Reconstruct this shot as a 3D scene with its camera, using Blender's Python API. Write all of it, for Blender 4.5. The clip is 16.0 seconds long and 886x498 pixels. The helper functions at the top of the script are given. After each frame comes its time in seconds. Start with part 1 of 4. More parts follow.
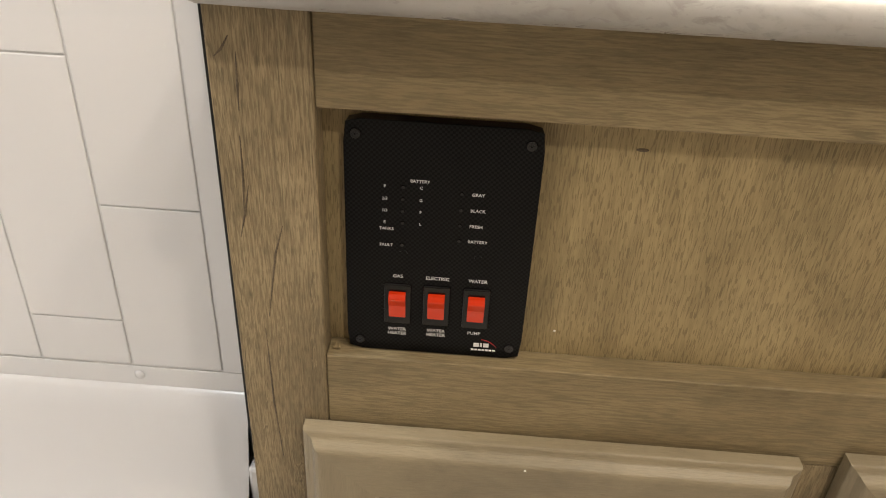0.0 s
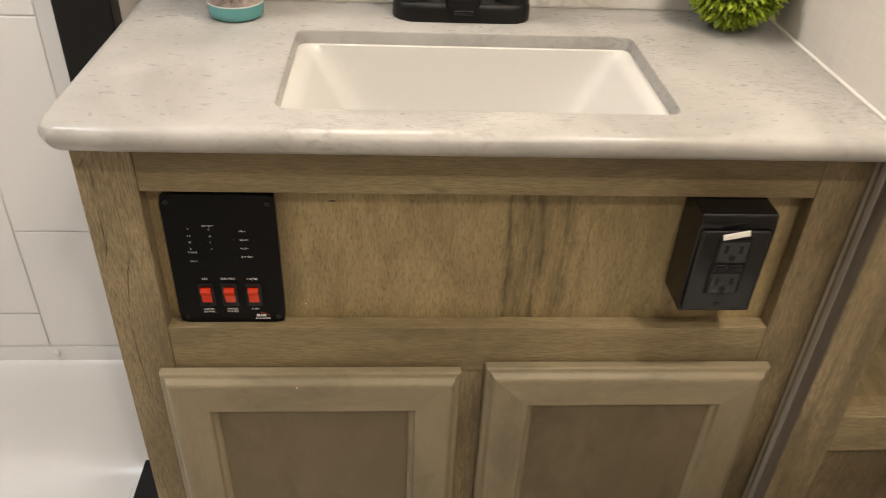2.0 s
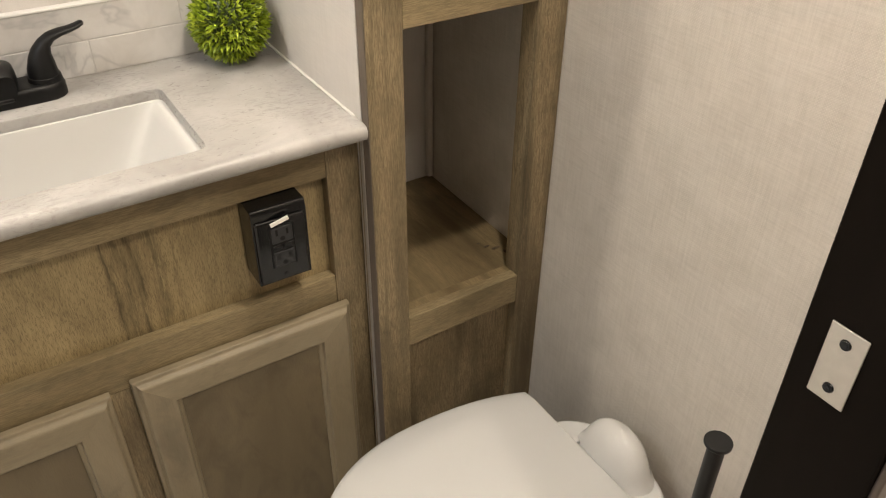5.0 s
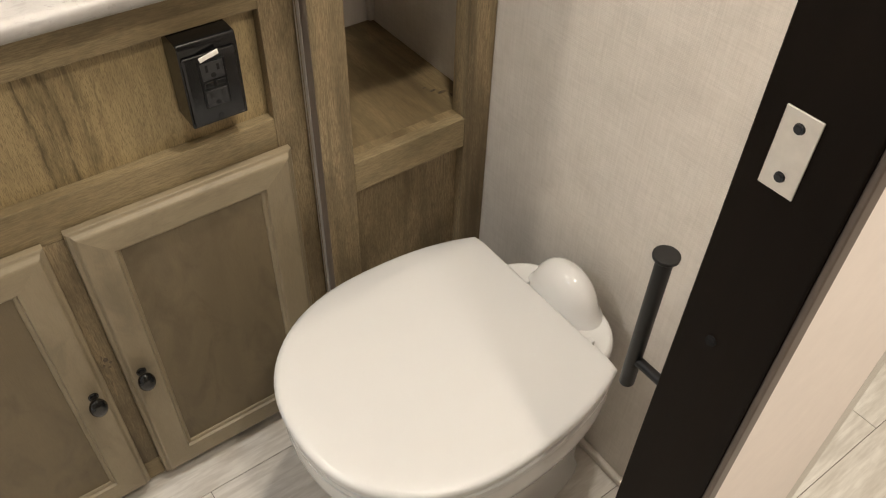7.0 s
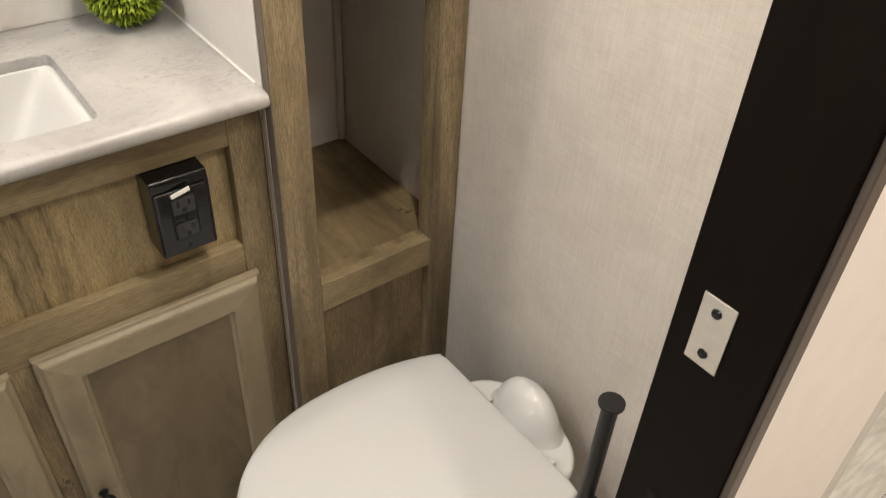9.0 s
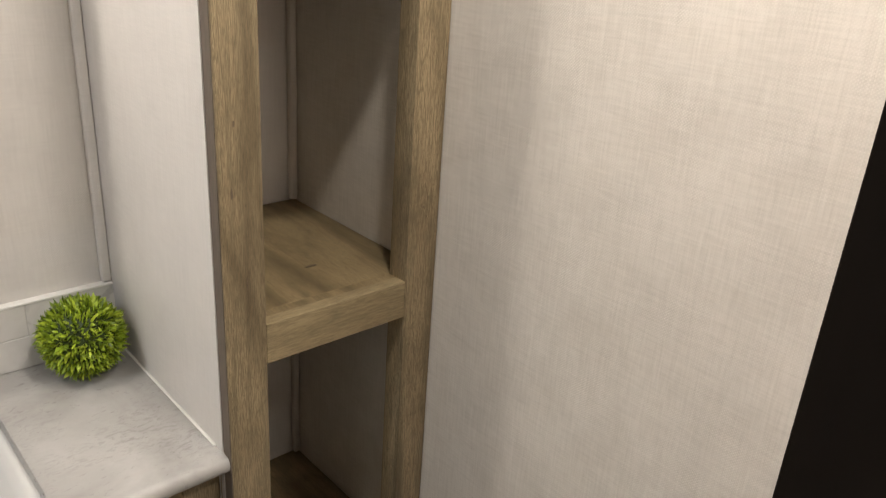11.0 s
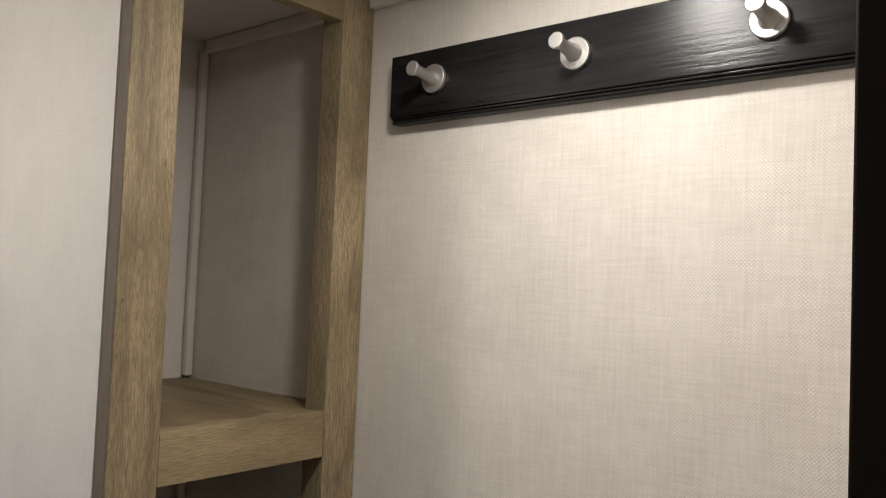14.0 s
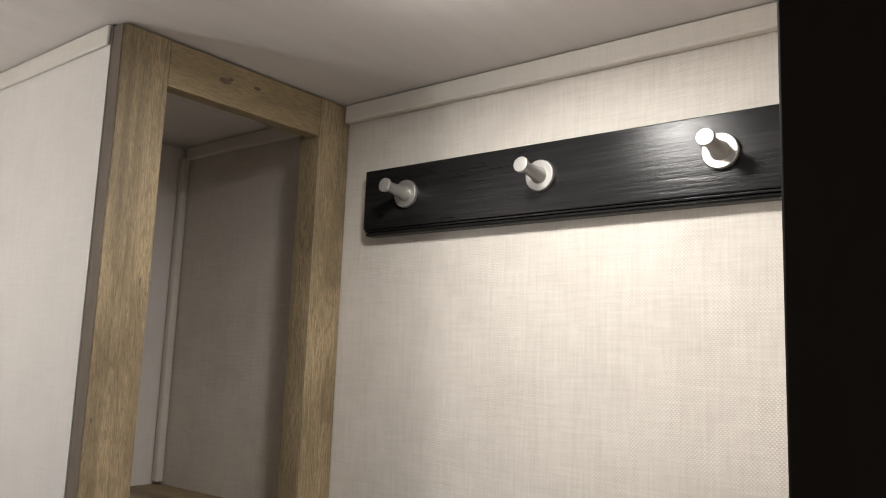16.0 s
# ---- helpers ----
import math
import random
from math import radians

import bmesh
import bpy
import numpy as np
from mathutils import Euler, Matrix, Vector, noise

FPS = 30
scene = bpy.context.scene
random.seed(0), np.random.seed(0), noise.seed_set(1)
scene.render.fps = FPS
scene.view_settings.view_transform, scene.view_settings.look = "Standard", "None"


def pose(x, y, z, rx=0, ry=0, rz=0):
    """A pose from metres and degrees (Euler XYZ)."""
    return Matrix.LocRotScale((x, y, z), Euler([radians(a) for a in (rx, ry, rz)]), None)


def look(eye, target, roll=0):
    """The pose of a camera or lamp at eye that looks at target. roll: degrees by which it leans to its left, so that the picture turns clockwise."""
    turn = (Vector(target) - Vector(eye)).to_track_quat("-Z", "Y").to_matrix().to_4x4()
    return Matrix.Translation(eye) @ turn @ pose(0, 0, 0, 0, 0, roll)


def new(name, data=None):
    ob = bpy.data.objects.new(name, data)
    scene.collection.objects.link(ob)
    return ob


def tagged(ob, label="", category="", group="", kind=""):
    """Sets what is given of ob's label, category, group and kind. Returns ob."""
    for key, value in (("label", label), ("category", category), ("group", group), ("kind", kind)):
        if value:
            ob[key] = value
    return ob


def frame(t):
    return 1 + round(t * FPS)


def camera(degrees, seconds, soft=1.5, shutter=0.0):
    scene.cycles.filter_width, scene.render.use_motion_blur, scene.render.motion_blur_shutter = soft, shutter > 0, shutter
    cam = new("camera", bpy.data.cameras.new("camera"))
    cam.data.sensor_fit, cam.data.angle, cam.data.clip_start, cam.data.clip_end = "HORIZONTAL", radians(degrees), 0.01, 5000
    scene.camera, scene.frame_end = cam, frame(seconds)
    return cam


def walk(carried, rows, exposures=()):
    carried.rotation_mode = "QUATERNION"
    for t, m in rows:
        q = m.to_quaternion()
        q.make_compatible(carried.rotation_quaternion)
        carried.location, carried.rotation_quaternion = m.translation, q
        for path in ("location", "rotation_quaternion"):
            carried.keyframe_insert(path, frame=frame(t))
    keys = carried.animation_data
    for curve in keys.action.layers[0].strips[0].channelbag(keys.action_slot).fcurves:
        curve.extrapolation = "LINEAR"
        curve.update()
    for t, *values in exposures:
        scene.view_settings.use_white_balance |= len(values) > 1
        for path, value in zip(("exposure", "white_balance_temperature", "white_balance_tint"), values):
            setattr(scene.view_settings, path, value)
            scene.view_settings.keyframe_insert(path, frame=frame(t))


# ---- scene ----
SOFT, SHUT = 1.1, 0.2
EXPOSURES = [(0.0, 0.70, 6650, 10), (0.5, 0.46, 6700, 10), (1.0, 0.32, 6700, 10), (2.0, 0.48, 6750, 10), (3.0, 0.58, 6800, 10), (3.5, 0.48, 6800, 10), (4.2, 0.42, 6700, 10), (6.5, 0.63, 6550, 10), (7.5, 0.64, 6400, 10), (8.5, 0.64, 6350, 10), (9.2, 0.52, 6300, 10), (11.5, -0.14, 6080, 10), (12.0, -0.40, 6060, 10), (12.5, -0.78, 6030, 10), (13.0, -1.05, 6000, 10), (14.5, -1.13, 5880, 10), (16.0, -1.08, 5780, 10)]
cam = camera(58.78, 16.0, soft=SOFT, shutter=SHUT)
# seconds, eye, yaw, pitch, roll
PATH = [
    (0.0, 0.1387, -0.3702, 0.9600, 1.99, -32.34, 3.04),
    (0.1, 0.1389, -0.3711, 0.9615, 1.97, -32.36, 3.04),
    (0.2, 0.1396, -0.3736, 0.9655, 1.90, -32.40, 3.05),
    (0.3, 0.1419, -0.3820, 0.9791, 1.68, -32.54, 3.07),
    (0.4, 0.1445, -0.3919, 0.9951, 1.42, -32.70, 3.09),
    (0.5, 0.1470, -0.4012, 1.0102, 1.17, -32.86, 3.11),
    (1.0, 0.1692, -0.4704, 1.0734, 0.23, -33.52, 2.92),
    (1.5, 0.2164, -0.5462, 1.1361, -1.63, -34.62, 2.85),
    (2.0, 0.2885, -0.6251, 1.1807, -4.32, -34.92, 2.83),
    (2.5, 0.3419, -0.7048, 1.2267, -8.53, -35.08, 3.39),
    (3.0, 0.3560, -0.7642, 1.2683, -11.97, -34.70, 3.38),
    (3.5, 0.3556, -0.7925, 1.3147, -17.72, -33.87, 2.18),
    (4.0, 0.3407, -0.8094, 1.3427, -25.57, -33.24, 2.27),
    (6.5, 0.3381, -0.8395, 1.2927, -37.27, -42.35, 1.98),
    (7.0, 0.3404, -0.8408, 1.2761, -37.51, -44.76, 1.99),
    (7.5, 0.3403, -0.8413, 1.2645, -38.24, -46.03, 2.41),
    (8.0, 0.3416, -0.8421, 1.2742, -38.74, -46.78, 2.77),
    (8.5, 0.3491, -0.8423, 1.3059, -39.20, -43.92, 3.06),
    (9.0, 0.3657, -0.8381, 1.3479, -39.27, -39.04, 3.30),
    (11.5, 0.3904, -0.7270, 1.5098, -44.52, -18.25, 4.17),
    (12.0, 0.3855, -0.7126, 1.5277, -45.93, -12.84, 4.22),
    (12.5, 0.3976, -0.7068, 1.5791, -46.93, -7.97, 3.96),
    (13.0, 0.3992, -0.7066, 1.6248, -48.23, -3.65, 3.39),
    (13.5, 0.3952, -0.7161, 1.6601, -48.75, -0.02, 2.63),
    (14.0, 0.3790, -0.7091, 1.6878, -50.41, 2.61, 2.35),
    (14.5, 0.3769, -0.7159, 1.7052, -50.59, 4.74, 2.15),
    (15.0, 0.3690, -0.7222, 1.7145, -51.03, 6.47, 1.74),
    (15.5, 0.3606, -0.7251, 1.7179, -51.82, 7.71, 1.84),
    (16.0, 0.3708, -0.7309, 1.7242, -51.39, 8.27, 2.19),
]
walk(cam, [(t, pose(x, y, z, 90 + pitch, 0, yaw) @ pose(0, 0, 0, 0, 0, roll)) for t, x, y, z, yaw, pitch, roll in PATH], EXPOSURES)

# ---- light ----
world = bpy.data.worlds.new("world")
scene.world = world
world.use_nodes = True
world.node_tree.nodes["Background"].inputs[0].default_value = (0.9, 0.95, 1.0, 1)
world.node_tree.nodes["Background"].inputs[1].default_value = 0.006


def area(name, eye, target, size, power, colour, shape="DISK", size_y=None):
    data = bpy.data.lights.new(name, "AREA")
    data.shape, data.size, data.energy, data.color = shape, size, power, colour
    if size_y:
        data.size_y = size_y
    ob = new(name, data)
    ob.matrix_world = look(eye, target)
    return ob


WARM = (1.0, 0.90, 0.76)
for name, at_, power, soft_r in (("lamp_ceiling_glow", (0.785, -0.382, 2.000), 1.1, 0.015), ("lamp_vanity", (0.22, 0.205, 1.84), 9.4, 0.030)):
    bulb = bpy.data.lights.new(name, "POINT")
    bulb.energy, bulb.color, bulb.shadow_soft_size = power, WARM, soft_r
    new(name, bulb).location = at_
area("lamp_ceiling", (0.785, -0.382, 2.016), (0.785, -0.382, 0), 0.075, 5.5, WARM)
area("lamp_hall", (0.62, -1.13, 2.085), (0.62, -1.13, 0), 0.07, 6.3, WARM)
# added fill that brightens the hall floor, hidden from the vanity by the wall
area("fill_hall_floor", (1.55, -1.30, 2.075), (1.55, -1.30, 0), 0.16, 21.0, WARM)
area("lamp_shower", (-0.55, -0.15, 1.996), (-0.55, -0.15, 0), 0.10, 5.0, (0.87, 0.93, 1.0))


# ---- materials ----
def material(name, rough=0.5, metal=0.0, colour=(0.5, 0.5, 0.5), spec=0.5):
    m = bpy.data.materials.new(name)
    m.use_nodes = True
    b = m.node_tree.nodes["Principled BSDF"]
    b.inputs["Base Color"].default_value = (*colour, 1)
    b.inputs["Roughness"].default_value = rough
    b.inputs["Metallic"].default_value = metal
    b.inputs["Specular IOR Level"].default_value = spec
    return m, m.node_tree.nodes, m.node_tree.links, b


def coords(nodes, links, scale=(1, 1, 1), random_shift=True, turn=(0, 0, 0)):
    tc = nodes.new("ShaderNodeTexCoord")
    mp = nodes.new("ShaderNodeMapping")
    mp.inputs["Scale"].default_value = scale
    mp.inputs["Rotation"].default_value = turn
    if random_shift:
        oi = nodes.new("ShaderNodeObjectInfo")
        mul = nodes.new("ShaderNodeVectorMath")
        mul.operation = "SCALE"
        comb = nodes.new("ShaderNodeCombineXYZ")
        for k in range(3):
            links.new(oi.outputs["Random"], comb.inputs[k])
        links.new(comb.outputs[0], mul.inputs[0])
        mul.inputs["Scale"].default_value = 7.3
        add = nodes.new("ShaderNodeVectorMath")
        links.new(tc.outputs["Object"], add.inputs[0])
        links.new(mul.outputs[0], add.inputs[1])
        links.new(add.outputs[0], mp.inputs["Vector"])
    else:
        links.new(tc.outputs["Object"], mp.inputs["Vector"])
    return mp.outputs[0]


def noise_tex(nodes, links, vec, scale, detail=4, rough=0.55, distortion=0.0):
    n = nodes.new("ShaderNodeTexNoise")
    n.inputs["Scale"].default_value, n.inputs["Detail"].default_value = scale, detail
    n.inputs["Roughness"].default_value, n.inputs["Distortion"].default_value = rough, distortion
    links.new(vec, n.inputs["Vector"])
    return n.outputs["Fac"]


def ramp(nodes, links, fac, stops):
    r = nodes.new("ShaderNodeValToRGB")
    while len(r.color_ramp.elements) < len(stops):
        r.color_ramp.elements.new(0.5)
    for e, (p, c) in zip(r.color_ramp.elements, stops):
        e.position, e.color = p, (*c, 1) if len(c) == 3 else c
    links.new(fac, r.inputs[0])
    return r.outputs[0]


def mix(nodes, links, fac, a, b, kind="MIX"):
    m = nodes.new("ShaderNodeMix")
    m.data_type, m.blend_type = "RGBA", kind
    for sock, v in ((m.inputs[0], fac), (m.inputs[6], a), (m.inputs[7], b)):
        if isinstance(v, (int, float)):
            sock.default_value = v
        elif isinstance(v, tuple):
            sock.default_value = (*v, 1)
        else:
            links.new(v, sock)
    return m.outputs[2]


def bump(nodes, links, bsdf, height, strength=0.3, distance=0.001, chain=None):
    b = nodes.new("ShaderNodeBump")
    b.inputs["Strength"].default_value, b.inputs["Distance"].default_value = strength, distance
    links.new(height, b.inputs["Height"])
    if chain:
        links.new(chain, b.inputs["Normal"])
    links.new(b.outputs[0], bsdf.inputs["Normal"])
    return b.outputs[0]


def grey(v):
    return (v, v, v)


def wood(name, axis, light, dark, fine=0.5, swirl=0.0, streak=0.0, rough=0.55, pores=0.5, stains=()):
    """Printed oak laminate with its grain along one axis: pores, bands, and for wilder boards swirls, cracks and dark streaks."""
    m, n, l, b = material(name, rough, spec=0.3)
    k = "xyz".index(axis)

    def along(f):
        s = [1.0, 1.0, 1.0]
        s[k] = f
        return tuple(s)
    v = coords(n, l, along(0.075))
    v2 = coords(n, l, along(0.30))
    v3 = coords(n, l, along(0.09))
    thin = noise_tex(n, l, v, 820, 3, 0.65, 0.2)
    pore = noise_tex(n, l, v3, 1400, 0, 0.5, 0.0)
    band = noise_tex(n, l, v2, 8, 4, 0.55, 1.2)
    base = mix(n, l, ramp(n, l, band, [(0.33, grey(0)), (0.67, grey(1))]), dark, light)
    base = mix(n, l, ramp(n, l, thin, [(0.40, grey(fine)), (0.58, grey(0))]), base, tuple(c * 0.55 for c in dark))
    base = mix(n, l, ramp(n, l, pore, [(0.60, grey(0)), (0.645, grey(pores))]), base, tuple(c * 0.30 for c in dark))
    cloud = noise_tex(n, l, coords(n, l, along(0.45)), 19, 4, 0.6, 0.8)
    base = mix(n, l, 1.0, base, ramp(n, l, cloud, [(0.28, grey(0.74)), (0.5, grey(1.0)), (0.72, grey(1.0))]), "MULTIPLY")
    height = mix(n, l, 0.4, thin, pore)
    if streak:
        s1 = noise_tex(n, l, coords(n, l, along(0.05)), 16, 3, 0.6, 0.6)
        base = mix(n, l, ramp(n, l, s1, [(0.50, grey(0)), (0.66, grey(streak))]), base, tuple(c * 0.45 for c in dark))
    if swirl:
        fig = noise_tex(n, l, coords(n, l, along(0.04)), 60, 1, 0.4, 0.35)
        pp = n.new("ShaderNodeMath")
        pp.operation = "PINGPONG"
        pp.inputs[1].default_value = 0.035
        l.new(fig, pp.inputs[0])
        base = mix(n, l, ramp(n, l, pp.outputs[0], [(0.0, grey(0.45 * swirl)), (0.009, grey(0))]), base, tuple(c * 0.6 for c in dark))
        field = noise_tex(n, l, coords(n, l, along(0.07)), 52, 5, 0.6, 0.9)
        wave = n.new("ShaderNodeMath")
        wave.operation = "PINGPONG"
        wave.inputs[1].default_value = 0.085
        l.new(field, wave.inputs[0])
        rings_ = ramp(n, l, wave.outputs[0], [(0.0, grey(0.5 * swirl)), (0.010, grey(0))])
        pale = ramp(n, l, wave.outputs[0], [(0.007, grey(0)), (0.012, grey(swirl * 0.3)), (0.019, grey(0))])
        where = ramp(n, l, noise_tex(n, l, v2, 14, 2), [(0.46, grey(0)), (0.60, grey(1))])
        base = mix(n, l, mix(n, l, 1.0, rings_, where, "MULTIPLY"), base, tuple(c * 0.45 for c in dark))
        base = mix(n, l, mix(n, l, 1.0, pale, where, "MULTIPLY"), base, tuple(min(1, c * 1.35) for c in light))
        knot = ramp(n, l, noise_tex(n, l, v2, 17, 2, 0.5, 1.0), [(0.66, grey(0)), (0.76, grey(0.6 * swirl))])
        base = mix(n, l, knot, base, tuple(c * 0.4 for c in dark))
    if stains:
        tc = n.new("ShaderNodeTexCoord")
        sep = n.new("ShaderNodeSeparateXYZ")
        l.new(tc.outputs["Object"], sep.inputs[0])
        wob = n.new("ShaderNodeMath")
        wob.operation = "MULTIPLY_ADD"
        wob.inputs[1].default_value = 0.045
        l.new(noise_tex(n, l, v2, 22, 4, 0.6), wob.inputs[0])
        l.new(sep.outputs[0], wob.inputs[2])
        for x, w, amount in stains:
            d = n.new("ShaderNodeMath")
            d.operation = "SUBTRACT"
            d.inputs[1].default_value = x + 0.0225
            l.new(wob.outputs[0], d.inputs[0])
            e = n.new("ShaderNodeMath")
            e.operation = "ABSOLUTE"
            l.new(d.outputs[0], e.inputs[0])
            broken = ramp(n, l, noise_tex(n, l, v, 260, 4, 0.75, 0.6), [(0.38, grey(0.1)), (0.56, grey(1))])
            spot = mix(n, l, 1.0, ramp(n, l, e.outputs[0], [(0.0, grey(amount)), (w, grey(0))]), broken, "MULTIPLY")
            base = mix(n, l, spot, base, tuple(c * 0.30 for c in dark))
    l.new(base, b.inputs["Base Color"])
    l.new(ramp(n, l, thin, [(0.3, grey(rough - 0.06)), (0.7, grey(rough + 0.12))]), b.inputs["Roughness"])
    bump(n, l, b, height, 0.6, 0.0008)
    return m


OAK_L, OAK_D = (0.358, 0.282, 0.162), (0.230, 0.176, 0.097)
oak_x = wood("oak_laminate_across", "x", OAK_L, OAK_D, 0.5, 0, 0, 0.55, 0.08)
oak_z = wood("oak_laminate_upright", "z", (0.415, 0.325, 0.195), (0.190, 0.144, 0.082), 0.5, 1.0, 0.7, 0.55, 0.3)
oak_y = wood("oak_laminate_depth", "y", (0.370, 0.284, 0.155), (0.175, 0.129, 0.068), 0.35, 0.7, 0.6, 0.5, 0.2)
oak_back = wood("oak_laminate_panel", "z", (0.475, 0.372, 0.200), (0.325, 0.247, 0.129), 0.34, 0.25, 0.55, 0.5, 0.42, ((0.398, 0.007, 0.95), (0.414, 0.012, 0.8), (0.432, 0.010, 0.9), (0.458, 0.012, 0.7), (0.480, 0.006, 0.5), (0.530, 0.020, 0.25), (0.585, 0.010, 0.4), (0.085, 0.012, 0.3)))
TAUPE_L, TAUPE_D = (0.325, 0.270, 0.180), (0.255, 0.208, 0.136)
door_x = wood("taupe_door_rail", "x", TAUPE_L, TAUPE_D, 0.12, 0, 0, 0.33, 0.05)
door_z = wood("taupe_door_stile", "z", TAUPE_L, TAUPE_D, 0.12, 0, 0, 0.33, 0.05)
door_panel = wood("taupe_door_panel", "z", (0.200, 0.159, 0.098), (0.160, 0.126, 0.076), 0.14, 0, 0, 0.42, 0.04)


def linen(name, light, dark, relief=0.35):
    """Vinyl wallpaper with a woven linen print and emboss."""
    m, n, l, b = material(name, 0.5, spec=0.4)
    v = coords(n, l, (1, 1, 1), False)
    va = coords(n, l, (1, 1, 0.06), False)
    vb = coords(n, l, (0.06, 0.06, 1), False)
    warp = noise_tex(n, l, va, 430, 2, 0.65)
    weft = noise_tex(n, l, vb, 430, 2, 0.65)
    slub = noise_tex(n, l, coords(n, l, (1, 1, 0.03), False), 210, 2, 0.6)
    weave = mix(n, l, 0.14, mix(n, l, 0.5, warp, weft), slub)
    blotch = noise_tex(n, l, v, 14, 3)
    f = mix(n, l, 0.3, weave, blotch)
    sep = n.new("ShaderNodeSeparateXYZ")
    l.new(v, sep.inputs[0])
    uv = n.new("ShaderNodeMath")
    l.new(sep.outputs[0], uv.inputs[0])
    l.new(sep.outputs[1], uv.inputs[1])
    waves = []
    for src, period in ((uv.outputs[0], 0.0034), (sep.outputs[2], 0.0034)):
        f1 = n.new("ShaderNodeMath")
        f1.operation = "MULTIPLY"
        f1.inputs[1].default_value = 2 * math.pi / period
        l.new(src, f1.inputs[0])
        f2 = n.new("ShaderNodeMath")
        f2.operation = "SINE"
        l.new(f1.outputs[0], f2.inputs[0])
        waves.append(f2.outputs[0])
    prod = n.new("ShaderNodeMath")
    prod.operation = "MULTIPLY"
    l.new(waves[0], prod.inputs[0])
    l.new(waves[1], prod.inputs[1])
    cloth = ramp(n, l, prod.outputs[0], [(0.0, grey(0.0)), (1.0, grey(1.0))])
    patch = ramp(n, l, noise_tex(n, l, v, 18, 3), [(0.40, grey(0.25)), (0.62, grey(1))])
    dots = mix(n, l, 1.0, cloth, patch, "MULTIPLY")
    tone = ramp(n, l, f, [(0.38, dark), (0.6, light)])
    tone = mix(n, l, mix(n, l, 0.34, grey(0), dots), tone, tuple(min(0.9, c * 1.25) for c in light))
    l.new(tone, b.inputs["Base Color"])
    bump(n, l, b, mix(n, l, 0.35, dots, weave), relief, 0.0008)
    return m


wall_mat = linen("linen_wallpaper", (0.635, 0.594, 0.537), (0.520, 0.483, 0.431), 0.55)
wall_pale = linen("pale_wall_panel", (0.67, 0.637, 0.60), (0.60, 0.570, 0.536), 0.2)
trim_mat = linen("wrapped_trim", (0.62, 0.583, 0.525), (0.55, 0.515, 0.462), 0.12)


def plain(name, colour, rough, metal=0.0, vary=0.08, scale=60, relief=0.05, spec=0.5, stretch=(1, 1, 1)):
    m, n, l, b = material(name, rough, metal, colour, spec)
    v = coords(n, l, stretch)
    f = noise_tex(n, l, v, scale, 5, 0.6)
    big = noise_tex(n, l, v, scale * 0.12, 3)
    hi, lo = tuple(min(1, c * (1 + vary)) for c in colour), tuple(c * (1 - vary) for c in colour)
    l.new(ramp(n, l, mix(n, l, 0.5, f, big), [(0.35, lo), (0.65, hi)]), b.inputs["Base Color"])
    l.new(ramp(n, l, big, [(0.3, grey(max(0.02, rough * 0.85))), (0.7, grey(min(1, rough * 1.15)))]), b.inputs["Roughness"])
    if relief:
        bump(n, l, b, f, relief, 0.0005)
    return m


# kept dark so the unseen hall bounces less fill light into the room
hall_mat = linen("dark_unseen_hall_wall", (0.20, 0.17, 0.14), (0.15, 0.13, 0.11), 0.3)
ceiling_mat = plain("ceiling_vinyl", (0.62, 0.585, 0.562), 0.55, 0, 0.06, 22, 0.08, stretch=(0.4, 2.5, 1))
white_gloss = plain("white_china", (0.58, 0.58, 0.566), 0.12, 0, 0.004, 8, 0.0)
white_seat = plain("white_moulded_seat", (0.54, 0.542, 0.53), 0.34, 0, 0.004, 12, 0.02)
sink_mat = plain("white_basin", (0.55, 0.545, 0.525), 0.2, 0, 0.004, 10, 0.0)
shower_mat = plain("white_acrylic", (0.76, 0.76, 0.77), 0.22, 0, 0.004, 9, 0.02)
black_matt = plain("matt_black_metal", (0.0038, 0.0038, 0.0041), 0.42, 0, 0.25, 80, 0.05, 0.3)
black_gloss = plain("black_glossy_plastic", (0.005, 0.005, 0.0055), 0.18, 0, 0.2, 60, 0.03, 0.35)
black_satin = plain("black_satin_plate", (0.005, 0.005, 0.0055), 0.36, 0, 0.2, 60, 0.03, 0.2)
black_cover = plain("black_cover_plate", (0.0075, 0.0076, 0.0080), 0.13, 0, 0.15, 60, 0.03, 0.4)
bronze = plain("black_bronze_knob", (0.004, 0.004, 0.004), 0.14, 0.0, 0.3, 90, 0.03)
socket_mat = plain("dark_grey_socket", (0.021, 0.0213, 0.0225), 0.3, 0, 0.1, 60, 0.0)
hole_mat = plain("dark_slot", (0.0006, 0.0006, 0.0006), 0.9, 0, 0.2, 60, 0.0)
jamb_edge_mat = plain("brown_jamb_edge", (0.105, 0.080, 0.064), 0.5, 0, 0.15, 40, 0.1)
jamb_mat = plain("espresso_jamb", (0.0088, 0.0062, 0.0043), 0.65, 0, 0.22, 40, 0.12, spec=0.07, stretch=(1, 1, 0.1))
rack_mat = plain("espresso_board", (0.011, 0.0105, 0.0105), 0.25, 0, 0.5, 240, 0.75, spec=0.22, stretch=(1, 0.05, 1))
nickel = plain("brushed_nickel", (0.44, 0.43, 0.41), 0.42, 0.85, 0.06, 160, 0.05)
strike_mat = plain("satin_steel_plate", (0.66, 0.62, 0.55), 0.38, 0.85, 0.06, 120, 0.05)
screw_mat = plain("dark_screw", (0.030, 0.030, 0.032), 0.16, 0.7, 0.2, 120, 0.05)
gap_strip = plain("pale_edge_strip", (0.33, 0.305, 0.275), 0.4, 0, 0.05, 60, 0.03)
